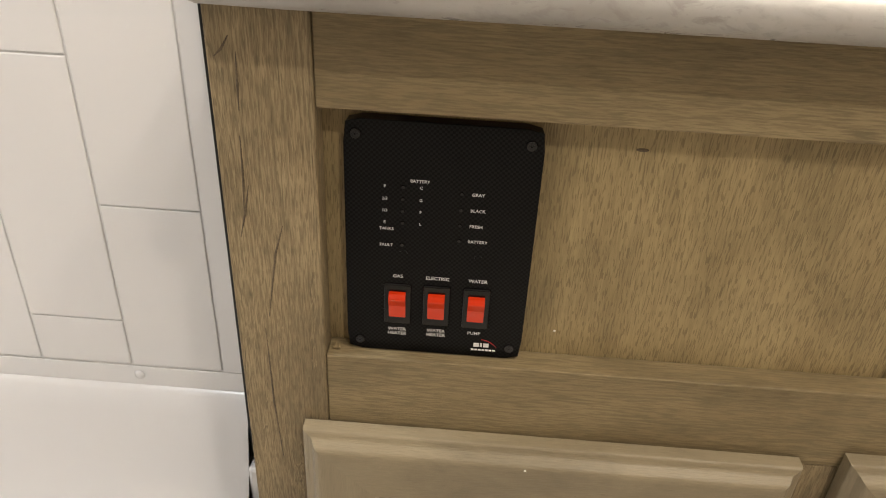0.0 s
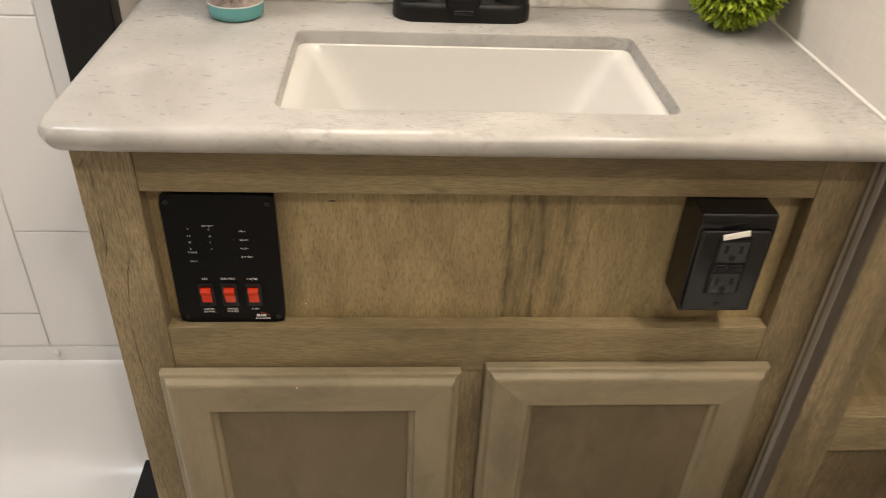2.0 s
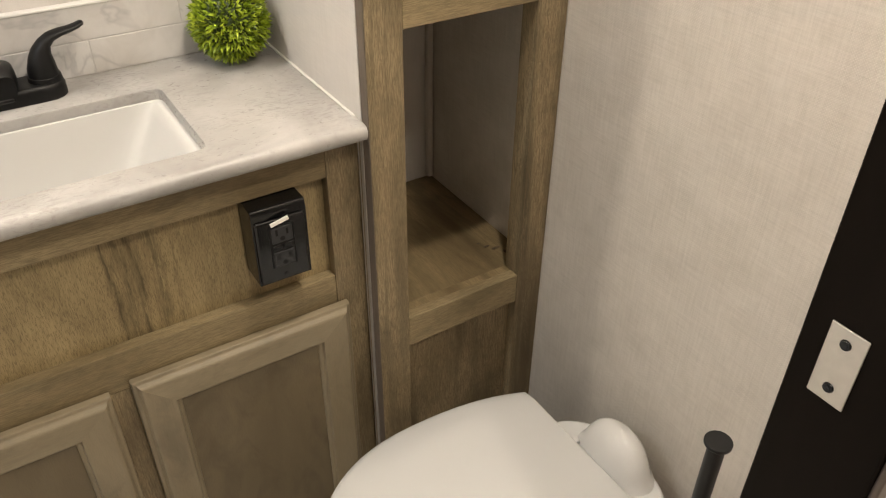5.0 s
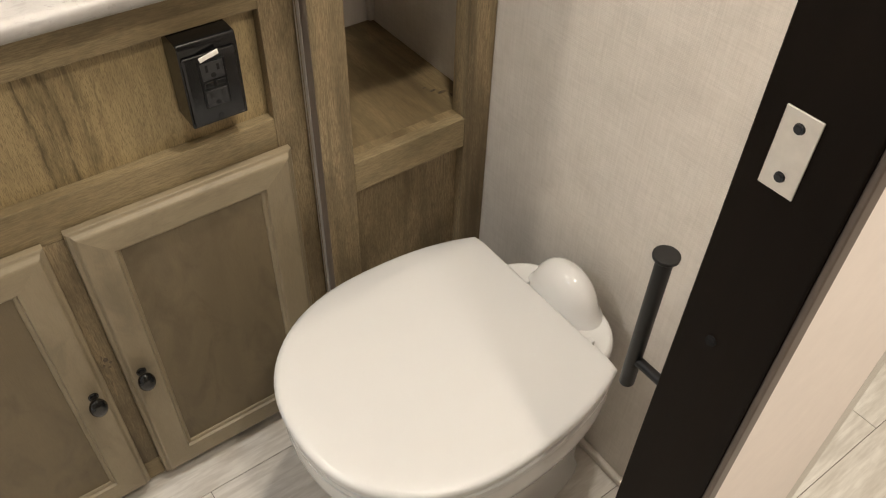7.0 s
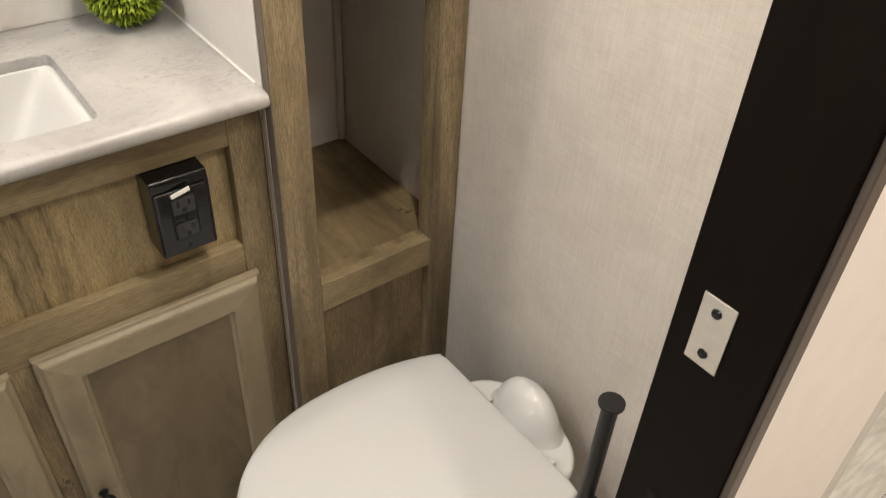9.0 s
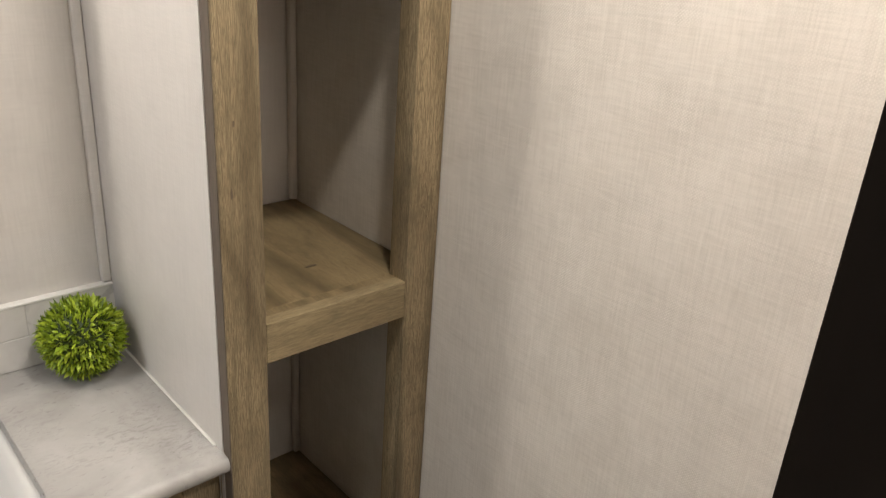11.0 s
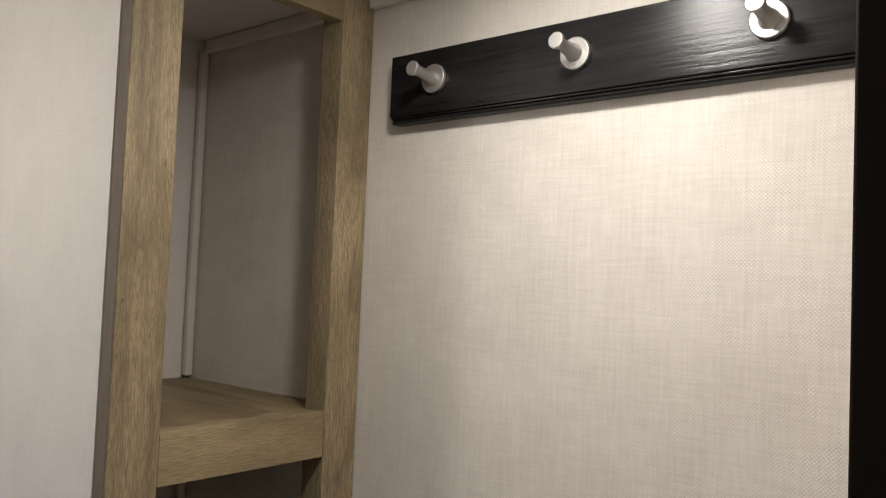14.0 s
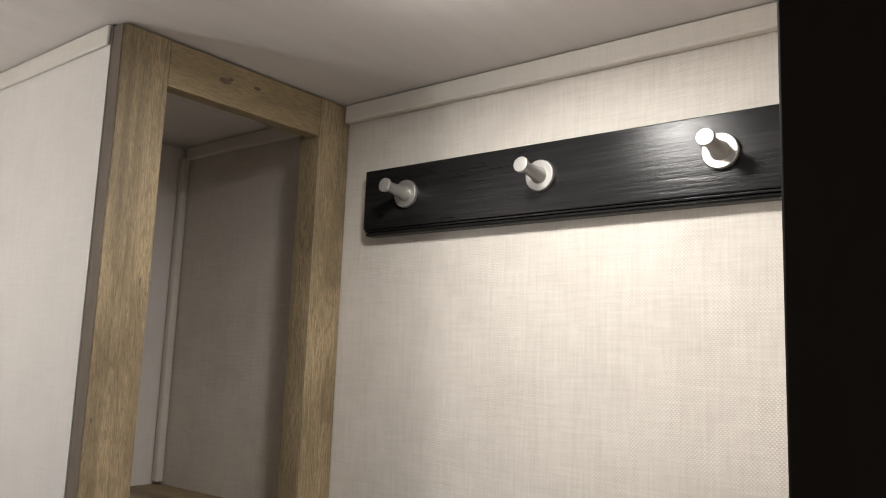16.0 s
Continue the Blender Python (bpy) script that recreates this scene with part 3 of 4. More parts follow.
def knob(x, z, d):
    bm = cyl(bmesh.new(), (x, -0.0195, z), (x, -0.0230, z), 0.0078, 0.0070, 24, 0.0008)
    cyl(bm, (x, -0.0225, z), (x, -0.0340, z), 0.0048, 0.0042, 20)
    ball(bm, (x, -0.0330, z), 0.0062, 0.0040, 0.0062, 20, 10)
    ball(bm, (x, -0.0425, z - 0.001), 0.0128, 0.0100, 0.0182)
    part("knob", bm, bronze, d, "glossy black oval knob")


d1 = cabinet_door(0.042, 0.361, 0.025, 0.588)
d2 = cabinet_door(0.388, 0.702, 0.025, 0.595)
knob(0.338, 0.304, d1)
knob(0.411, 0.309, d2)

for ends in (((0.019, 0.831), (0.0185, 0.815), (0.018, 0.800)), ((0.008, 0.828), (0.012, 0.832), (0.016, 0.839)), ((0.017, 0.786), (0.0165, 0.760), (0.015, 0.737)), ((0.036, 0.733), (0.031, 0.715), (0.024, 0.669)), ((0.019, 0.757), (0.016, 0.741), (0.012, 0.724)), ((0.021, 0.66), (0.022, 0.60), (0.025, 0.55))):
    part("crack", tube(bmesh.new(), [(x, 0.0001, z) for x, z in ends], [(0.0003, 0.0003), (0.0008, 0.0004), (0.0003, 0.0003)], 6), knot_mat, van, "fine dark crack")
for x, z, w, h in ((0.3740, 0.3420, 0.0040, 0.0060), (0.3790, 0.3330, 0.0025, 0.0030), (0.3690, 0.3310, 0.0020, 0.0034), (0.3750, 0.3240, 0.0030, 0.0022), (0.3700, 0.3500, 0.0014, 0.0040)):
    part("knot", ball(bmesh.new(), (x, 0.0011, z), w, 0.0007, h, 14, 8), knot_mat, van, "dark wood knot")
part("knot_hole", ball(bmesh.new(), (0.2290, 0.0197, 0.7845), 0.0038, 0.0006, 0.0012, 16, 8), knot_mat, van, "dark dent in the wood")
for x, y, z in ((0.1970, 0.0194, 0.6590), (0.1860, -0.0201, 0.5760)):
    part("paint_speck", ball(bmesh.new(), (x, y, z), 0.0009, 0.0005, 0.0008, 8, 6), sticker, van, "tiny white speck")
part("wood_chip", box(bmesh.new(), 0.0600, 0.0650, 0.0060, 0.0110, 0.6420, 0.6445, 0.0008), oak_y, van, "splinter of wood on the ledge")

# ---- countertop ----
HC = (0.364, 0.1075)
hole = lambda x, y: sdf_rect(x, y, 0.184, 0.546, 0.010, 0.206, 0.012)


def counter_shape(x, y):
    d = sdf_rect(x, y, -0.009, 0.95, -0.040, 0.60, 0.030)
    return max(d, x - 0.744, y - 0.309)


angs = sorted({2 * math.pi * k / 150 for k in range(150)} | {math.atan2(sy - HC[1], sx - HC[0]) % (2 * math.pi) for sx in (-0.009, 0.744, 0.184, 0.545, 0.194, 0.535) for sy in (-0.040, 0.309, 0.012, 0.203)})
loops = [[(x, y, 0.8615) for x, y in ray_loop(counter_shape, HC, angs, 0.016)]]
for k in range(9):
    a = -math.pi / 2 + math.pi * k / 8
    loops.append([(x, y, 0.8735 + 0.0120 * math.sin(a)) for x, y in ray_loop(counter_shape, HC, angs, 0.012 * (1 - math.cos(a)))])
rim = ray_loop(hole, HC, angs)
loops += [[(x, y, 0.8855) for x, y in ray_loop(hole, HC, angs, -0.004)], [(x, y, 0.8848) for x, y in ray_loop(hole, HC, angs, -0.0012)], [(x, y, 0.8825) for x, y in rim], [(x, y, 0.8700) for x, y in rim]]
ctop = thing("countertop", (0.364, 0.13, 0.8561), "grey stone-look laminate countertop with a rounded edge", "countertop")
part("slab", rings(bmesh.new(), loops, False, False), counter_mat, ctop)
part("caulk_line", box(bmesh.new(), 0.7282, 0.7318, -0.0076, 0.2965, 0.8848, 0.8878, 0.0014), sticker, ctop, "white caulk bead")

# ---- basin ----
sink = thing("sink", (0.364, 0.1075, 0.74), "white rectangular undermount basin with sloping sides", "sink")
bl = []
for inset, z, r in ((-0.012, 0.8699, 0.014), (0.000, 0.8699, 0.014), (0.0045, 0.8690, 0.014), (0.009, 0.858, 0.016), (0.014, 0.838, 0.02), (0.03, 0.785, 0.03), (0.042, 0.766, 0.03), (0.058, 0.7585, 0.03), (0.075, 0.7565, 0.015)):
    bl.append([(x, y, z) for x, y in ray_loop(lambda x, y: sdf_rect(x, y, 0.184 + inset * (2.1 if inset > 0 else 1), 0.546 - inset * (2.1 if inset > 0 else 1), 0.010 + inset, 0.206 - inset * 0.55, r), HC, angs)])
bl += [[(x, y, 0.7560) for x, y in ray_loop(lambda x, y: math.hypot(x - HC[0], y - HC[1]) - 0.018, HC, angs)]]
part("basin", rings(bmesh.new(), bl, False, True), sink_mat, sink)
part("drain", cyl(bmesh.new(), (HC[0], HC[1], 0.7562), (HC[0], HC[1], 0.7580), 0.0175, 0.0165, 28, 0.0006), black_matt, sink, "black drain stopper")

# ---- faucet ----
fx, fy, fz = 0.363, 0.262, 0.8856
fau = thing("faucet", (fx, fy, fz), "matt black two-handle basin faucet", "faucet")
fang = [2 * math.pi * k / 48 for k in range(48)]
base_fn = lambda x, y: sdf_rect(x, y, fx - 0.078, fx + 0.078, fy - 0.026, fy + 0.026, 0.0255)
part("base", rings(bmesh.new(), [[(x, y, fz + z) for x, y in ray_loop(base_fn, (fx, fy), fang, i)] for z, i in ((0, 0), (0.014, 0.0), (0.019, 0.002), (0.021, 0.005))]), black_matt, fau)
bm = bmesh.new()
prof = [(fy + 0.020, 0.019, 0.020, 0.032), (fy + 0.006, 0.0225, 0.024, 0.040), (fy - 0.014, 0.0225, 0.024, 0.040), (fy - 0.024, 0.0205, 0.022, 0.036), (fy - 0.031, 0.0180, 0.020, 0.031)]
sl = []
for y, w, lo, hi in prof:
    k = []
    for i in range(20):
        a = 2 * math.pi * i / 20
        ca, sa = math.cos(a), math.sin(a)
        px = w * (abs(ca) ** 0.6) * (1 if ca > 0 else -1)
        pz = (abs(sa) ** 0.6) * (1 if sa > 0 else -1)
        k.append((fx + px, y, fz + (lo + hi) / 2 + 0.004 + pz * ((hi - lo) / 2 + 0.010)))
    sl.append(k)
rings(bm, sl)
part("spout", bm, black_matt, fau, "short black spout")
part("aerator", box(bmesh.new(), fx - 0.012, fx + 0.012, fy - 0.0322, fy - 0.020, fz + 0.0100, fz + 0.0160, 0.002), black_gloss, fau)
for s in (-1, 1):
    hx = fx + s * 0.055
    bm = cyl(bmesh.new(), (hx, fy, fz + 0.019), (hx, fy, fz + 0.027), 0.0215, 0.0205, 28, 0.001)
    pts, rad = [], []
    for x, z, a, b in ((0, 0.024, 0.0195, 0.0195), (0.000, 0.036, 0.0182, 0.0182), (0.002, 0.048, 0.0155, 0.0158), (0.005, 0.058, 0.0120, 0.0135), (0.011, 0.067, 0.0085, 0.0115), (0.020, 0.0735, 0.0066, 0.0105), (0.032, 0.0765, 0.0052, 0.0098), (0.044, 0.0780, 0.0044, 0.0090), (0.054, 0.0800, 0.0040, 0.0082), (0.0615, 0.0830, 0.0034, 0.0070), (0.0635, 0.0840, 0.0015, 0.0035)):
        pts.append((hx + s * x, fy + 0.10 * x, fz + z))
        rad.append((a, b))
    tube(bm, pts, rad, 18)
    part("handle", bm, black_matt, fau, "curved black lever handle")

# ---- wall tiles behind the basin ----
splash = thing("backsplash", (0.36, 0.304, 0.8856), "marble-look tile backsplash in two courses", "backsplash", kind="structure")
part("grout", box(bmesh.new(), -0.009, 0.7343, 0.2976, BACK - 0.0004, 0.8858, 0.9795), plain("pale_grout", (0.50, 0.48, 0.455), 0.7), splash)
for row, joints in enumerate(((-0.009, 0.234, 0.486, 0.7342), (-0.009, 0.112, 0.363, 0.615, 0.7342))):
    z0 = 0.8864 + row * 0.0472
    for a, b in zip(joints, joints[1:]):
        part("tile", box(bmesh.new(), a + 0.0006, b - 0.0006, 0.2970, 0.3040, z0 + 0.0007, z0 + 0.0465, 0.0008), marble_mat, splash)
part("edge_bead", box(bmesh.new(), -0.009, 0.7343, 0.2960, BACK - 0.0006, 0.9800, 0.9835, 0.001), sticker, splash, "white edge bead")
mir = thing("medicine_cabinet", (0.26, BACK, 1.22), "white wall cabinet with a mirrored front", "medicine cabinet")
part("body", box(bmesh.new(), -0.005, 0.530, 0.237, BACK - 0.0006, 1.22, 1.74, 0.002), white_seat, mir)
part("mirror_glass", box(bmesh.new(), -0.002, 0.527, 0.2320, 0.2367, 1.223, 1.737, 0.0008), mirror_mat, mir)

# ---- monitor panel ----
mon = thing("monitor_panel", (0.1225, 0.012, 0.64), "black carbon-patterned tank monitor panel with red rocker switches", "control panel")
px0, px1, pz0, pz1, py = 0.0695, 0.1765, 0.6425, 0.7965, 0.0090
pc = ((px0 + px1) / 2, (pz0 + pz1) / 2)
plate_fn = lambda x, z: sdf_rect(x, z, px0, px1, pz0, pz1, 0.006)
pang = sorted({2 * math.pi * k / 72 for k in range(72)} | {math.atan2(sz * 0.077, sx * 0.0535) % (2 * math.pi) for sx in (-1, 1) for sz in (-1, 1)})
part("plate", rings(bmesh.new(), [[(x, y, z) for x, z in ray_loop(plate_fn, pc, pang, i)] for y, i in ((0.0192, 0.001), (py + 0.0006, 0.0), (py, 0.0006))]), carbon_mat, mon)
PW, PH = px1 - px0, pz1 - pz0


def at(u, v, lift=0.0004):
    """A place on the plate from fractions across and down."""
    return (px0 + u * PW, py - lift, pz1 - v * PH)


for u, v in ((0.062, 0.055), (0.932, 0.060), (0.072, 0.950), (0.932, 0.945)):
    x, _, z = at(u, v)
    bm = cyl(bmesh.new(), (x, py + 0.001, z), (x, py - 0.0012, z), 0.0036, 0.0028, 20, 0.0004)
    box(bm, x - 0.0020, x + 0.0020, py - 0.0014, py - 0.0008, z - 0.0004, z + 0.0004)
    box(bm, x - 0.0004, x + 0.0004, py - 0.0014, py - 0.0008, z - 0.0020, z + 0.0020)
    part("screw", bm, screw_mat, mon, "black cross-head screw")
for words, u, v, size in (("BATTERY", 0.390, 0.224, 0.0026), ("F", 0.210, 0.250, 0.0025), ("2/3", 0.210, 0.300, 0.0025), ("1/3", 0.210, 0.349, 0.0025), ("E", 0.210, 0.398, 0.0025), ("TANKS", 0.220, 0.425, 0.0026), ("FAULT", 0.220, 0.495, 0.0026),
                          ("C", 0.397, 0.250, 0.0025), ("G", 0.397, 0.300, 0.0025), ("F", 0.397, 0.349, 0.0025), ("L", 0.397, 0.398, 0.0025),
                          ("GRAY", 0.690, 0.263, 0.0027), ("BLACK", 0.694, 0.328, 0.0027), ("FRESH", 0.690, 0.393, 0.0027), ("BATTERY", 0.704, 0.458, 0.0027),
                          ("GAS", 0.285, 0.633, 0.0032), ("ELECTRIC", 0.503, 0.633, 0.0032), ("WATER", 0.724, 0.633, 0.0032),
                          ("WATER\nHEATER", 0.285, 0.897, 0.0032), ("WATER\nHEATER", 0.507, 0.893, 0.0032), ("PUMP", 0.724, 0.882, 0.0032)):
    text_mesh(words, size, white_print, at(u, v), mon)
bm = bmesh.new()
for u0, u1, v0, v1 in ((0.728, 0.760, 0.930, 0.947), (0.766, 0.777, 0.930, 0.947), (0.784, 0.815, 0.930, 0.947)):
    a, b = at(u0, v1), at(u1, v0)
    box(bm, a[0], b[0], py - 0.0005, py + 0.0002, a[2], b[2])
part("maker_mark", bm, white_print, mon, "small white mark")
bm = bmesh.new()
a, b = at(0.715, 0.966), at(0.858, 0.960)
for k in range(7):
    x = a[0] + (b[0] - a[0]) * k / 7
    box(bm, x, x + (b[0] - a[0]) / 9, py - 0.0005, py + 0.0002, a[2], b[2])
part("fine_print", bm, white_print, mon)
bm = bmesh.new()
arc = [at(0.77 + 0.09 * k / 8, 0.912 + 0.035 * (k / 8) ** 2) for k in range(9)]
rings(bm, [[(p[0], p[1], p[2]), (p[0], p[1], p[2] + 0.0006)] for p in arc], False, False, False)
part("maker_arc", bm, red_print, mon)
for u, vs in ((0.304, (0.250, 0.300, 0.349, 0.398, 0.492)), (0.606, (0.263, 0.328, 0.393, 0.458))):
    for v in vs:
        x, _, z = at(u, v)
        part("indicator_light", cyl(bmesh.new(), (x, py + 0.001, z), (x, py - 0.0006, z), 0.0014, 0.0010, 12), black_gloss, mon)
for u, v in ((0.313, 0.529), (0.715, 0.529)):
    x, _, z = at(u, v)
    part("push_button", cyl(bmesh.new(), (x, py + 0.001, z), (x, py - 0.0003, z), 0.0022, 0.0021, 16), carbon_mat, mon)
for u, v in ((0.285, 0.761), (0.502, 0.760), (0.724, 0.760)):
    x, _, z = at(u, v)
    bm = box(bmesh.new(), x - 0.0083, x + 0.0083, py - 0.0016, py + 0.001, z - 0.0146, z + 0.0146, 0.0012)
    sw = part("rocker_switch", bm, black_gloss, mon)
    bm = bmesh.new()
    side = [(py - 0.0010, z - 0.0092), (py - 0.0020, z - 0.0092), (py - 0.0026, z - 0.0005), (py - 0.0062, z + 0.0056), (py - 0.0066, z + 0.0068), (py - 0.0040, z + 0.0092), (py - 0.0010, z + 0.0094)]
    rings(bm, [[(x + k, y, q) for y, q in side] for k in (-0.0050, 0.0050)])
    bmesh.ops.bevel(bm, geom=bm.edges[:], offset=0.0005, segments=2, affect="EDGES", profile=0.5)
    part("rocker", bm, red_mat, sw, "red translucent rocker")

# ---- outlet ----
out = thing("power_outlet", (0.605, 0.0, 0.69), "black surface-mounted outlet box with a white sticker", "outlet")
ox0, ox1, oz0, oz1, oy = 0.5735, 0.6410, 0.6930, 0.7870, -0.0320
side = [(0.0193, oz0 - 0.004), (oy + 0.0052, oz0 - 0.004), (oy + 0.0040, oz1 + 0.001), (oy + 0.0036, 0.7985), (oy + 0.0042, 0.8012), (oy + 0.0058, 0.8030), (oy + 0.0085, 0.8036), (0.0193, 0.8036)]
bm = rings(bmesh.new(), [[(x, y, z) for y, z in side] for x in (ox0 - 0.0020, ox1 + 0.0035)])
bmesh.ops.bevel(bm, geom=[e for e in bm.edges if abs(e.verts[0].co.x - e.verts[1].co.x) < 1e-5], offset=0.0018, segments=2, affect="EDGES", profile=0.5)
part("outlet_box", bm, black_gloss, out)
part("cover_plate", box(bmesh.new(), ox0, ox1, oy, oy + 0.0055, oz0, oz1, 0.0032, 3), black_cover, out, "glossy black cover plate")
ocx, ocz = (ox0 + ox1) / 2, 0.7465
dev = part("receptacle", box(bmesh.new(), ocx - 0.0168, ocx + 0.0168, oy - 0.0016, oy + 0.002, ocz - 0.0315, ocz + 0.0315, 0.0012), black_satin, out, "black duplex receptacle")
for s in (-1, 1):
    z = ocz + s * 0.0185
    part("socket_face", box(bmesh.new(), ocx - 0.0140, ocx + 0.0140, oy - 0.0024, oy - 0.0012, z - 0.0118, z + 0.0110, 0.0008), socket_mat, dev)
    part("slot", box(bmesh.new(), ocx - 0.0088, ocx - 0.0056, oy - 0.0027, oy - 0.001, z - 0.0010, z + 0.0082), hole_mat, dev)
    part("slot", box(bmesh.new(), ocx + 0.0054, ocx + 0.0086, oy - 0.0027, oy - 0.001, z - 0.0010, z + 0.0070), hole_mat, dev)
    part("ground_hole", cyl(bmesh.new(), (ocx, oy - 0.0027, z - 0.0064), (ocx, oy - 0.001, z - 0.0064), 0.0034, 0.0034, 14), hole_mat, dev)
for x in (-0.0075, 0.0075):
    part("button", box(bmesh.new(), ocx + x - 0.0064, ocx + x + 0.0064, oy - 0.0027, oy - 0.001, ocz - 0.0040, ocz + 0.0038, 0.0008), black_gloss, dev)
for z in (oz0 + 0.0075,):
    bm = cyl(bmesh.new(), (ocx, oy + 0.001, z), (ocx, oy - 0.0010, z), 0.0034, 0.0026, 16, 0.0003)
    box(bm, ocx - 0.0020, ocx + 0.0020, oy - 0.0013, oy - 0.0006, z - 0.0004, z + 0.0004)
    part("screw", bm, screw_mat, out)
bm = box(bmesh.new(), -0.0125, 0.0125, -0.0012, 0, -0.0030, 0.0030, 0.0003)
bmesh.ops.transform(bm, matrix=pose(ocx - 0.002, oy - 0.0028, 0.7850, 0, -13, 0), verts=bm.verts[:])
part("sticker", bm, sticker, out, "white paper sticker")

# ---- soap bottle ----
sx, sy, sz = 0.113, 0.246, 0.8856
soap = thing("soap_bottle", (sx, sy, sz), "teal pump bottle of hand wash with a pale label", "soap bottle")


def lathe(prof, seg=40, sq=1.0):
    return rings(bmesh.new(), [[(sx + r * math.cos(2 * math.pi * k / seg), sy + r * sq * math.sin(2 * math.pi * k / seg), sz + z) for k in range(seg)] for r, z in prof])


part("bottle", lathe([(0.026, 0), (0.0295, 0.003), (0.0300, 0.010), (0.0295, 0.05), (0.0310, 0.085), (0.0315, 0.105), (0.029, 0.122), (0.020, 0.136), (0.013, 0.142), (0.0125, 0.148)]), soap_mat, soap)
lab = part("label", lathe([(0.0303, 0.016), (0.0304, 0.0162), (0.0300, 0.05), (0.0314, 0.085), (0.0317, 0.104), (0.0312, 0.1045)]), label_mat, soap, "pale printed label")
part("label_band", lathe([(0.0303, 0.0350), (0.0305, 0.0352), (0.0304, 0.0420), (0.0301, 0.0422)]), blue_mat, lab)
part("label_picture", lathe([(0.0303, 0.0175), (0.0306, 0.0177), (0.0305, 0.0285), (0.0302, 0.0287)]), label_art, lab, "mottled picture strip")
part("label_emblem", ball(bmesh.new(), (sx + 0.004, sy - 0.0298, sz + 0.090), 0.0085, 0.0025, 0.0085, 20, 10), blue_mat, lab, "round blue emblem")


def curved_words(words, size, z, mat, radius):
    ob = text_mesh(words, size, mat, (0, 0, 0), lab)
    for v in ob.data.vertices:
        a = -math.pi / 2 + 0.15 + v.co.x / radius
        v.co = (sx + radius * math.cos(a), sy + radius * math.sin(a), sz + z + v.co.z)


curved_words("Antibacterial", 0.0085, 0.0685, grey_print, 0.0314)
curved_words("Hand Wash", 0.0085, 0.0590, grey_print, 0.0312)
curved_words("COCONUT SCENTED", 0.0046, 0.0385, white_print, 0.0310)
part("collar", lathe([(0.0135, 0.146), (0.0140, 0.147), (0.0140, 0.158), (0.012, 0.160), (0.005, 0.1605), (0.0045, 0.178), (0.010, 0.1785), (0.010, 0.184), (0.008, 0.186)], 28), white_seat, soap, "white pump")
part("nozzle", tube(bmesh.new(), [(sx, sy, sz + 0.181), (sx + 0.015, sy - 0.015, sz + 0.182), (sx + 0.027, sy - 0.027, sz + 0.178)], [0.005, 0.0045, 0.0035], 12), white_seat, soap)

# ---- grass ball ----
gx, gy, gr = 0.666, 0.240, 0.0605
gz = 0.8856 + gr - 0.003
gball = thing("grass_ball", (gx, gy, 0.8856), "lime-green artificial grass topiary ball", "topiary ball")
part("core", ball(bmesh.new(), (gx, gy, gz), 0.046, 0.046, 0.046, 24, 14), plain("dark_green_core", (0.03, 0.05, 0.006), 0.7), gball)
rng = random.Random(4)
verts, faces = [], []
for k in range(2200):
    a = math.pi * (3 - math.sqrt(5)) * k
    c = 1 - 2 * (k + 0.5) / 2200
    n = Vector((math.cos(a) * math.sqrt(1 - c * c), math.sin(a) * math.sqrt(1 - c * c), c))
    t1 = n.orthogonal().normalized()
    t1 = (Matrix.Rotation(rng.uniform(0, 6.28), 3, n) @ t1)
    t2 = n.cross(t1)
    root = Vector((gx, gy, gz)) + n * rng.uniform(0.040, 0.046)
    tip = root + (n + t2 * rng.uniform(-0.9, 0.9) + t1 * rng.uniform(-0.5, 0.5)).normalized() * rng.uniform(0.009, 0.018)
    if tip.z < 0.8862:
        tip.z = 0.8862 + rng.uniform(0, 0.001)
    mid = (root + tip) / 2 + n * 0.0015
    w = rng.uniform(0.0013, 0.0023)
    i = len(verts)
    verts += [root - t1 * w, root + t1 * w, mid + t1 * w * 1.1 + n * 0.0006, mid - t1 * w * 1.1 + n * 0.0006, tip, mid - n * 0.0012]
    faces += [(i, i + 1, i + 2, i + 3), (i + 3, i + 2, i + 4), (i + 1, i, i + 5), (i + 5, i + 4, i + 2), (i + 4, i + 5, i + 3), (i, i + 3, i + 5), (i + 1, i + 5, i + 2)]
me = bpy.data.meshes.new("grass")
me.from_pydata(verts, [], faces)
me.materials.append(leaf_mat)
gr_ob = new("grass", me)
gr_ob.parent = gball
gr_ob.matrix_parent_inverse = gball.matrix_basis.inverted()
tagged(gr_ob, kind="stuff")

# ---- toilet ----
toi = thing("toilet", (0.80, -0.325, 0), "white low-profile toilet with its lid closed", "toilet")
TY = -0.312
tang = [2 * math.pi * k / 96 for k in range(96)]
TC = (0.75, TY)


def bowl_shape(front, back, half, square=2.25):
    def fn(x, y):
        cx = back - (back - front) * 0.47
        ax = (cx - front) if x < cx else (back - cx) * 1.55
        d = (abs((x - cx) / ax) ** square + abs((y - TY) / half) ** square) ** (1 / square) - 1
        return max(d * 0.3, x - back)
    return fn


def stack(rows, fn_of):
    return [[(x, y, z) for x, y in ray_loop(fn_of(*r), TC, tang)] for z, *r in rows]


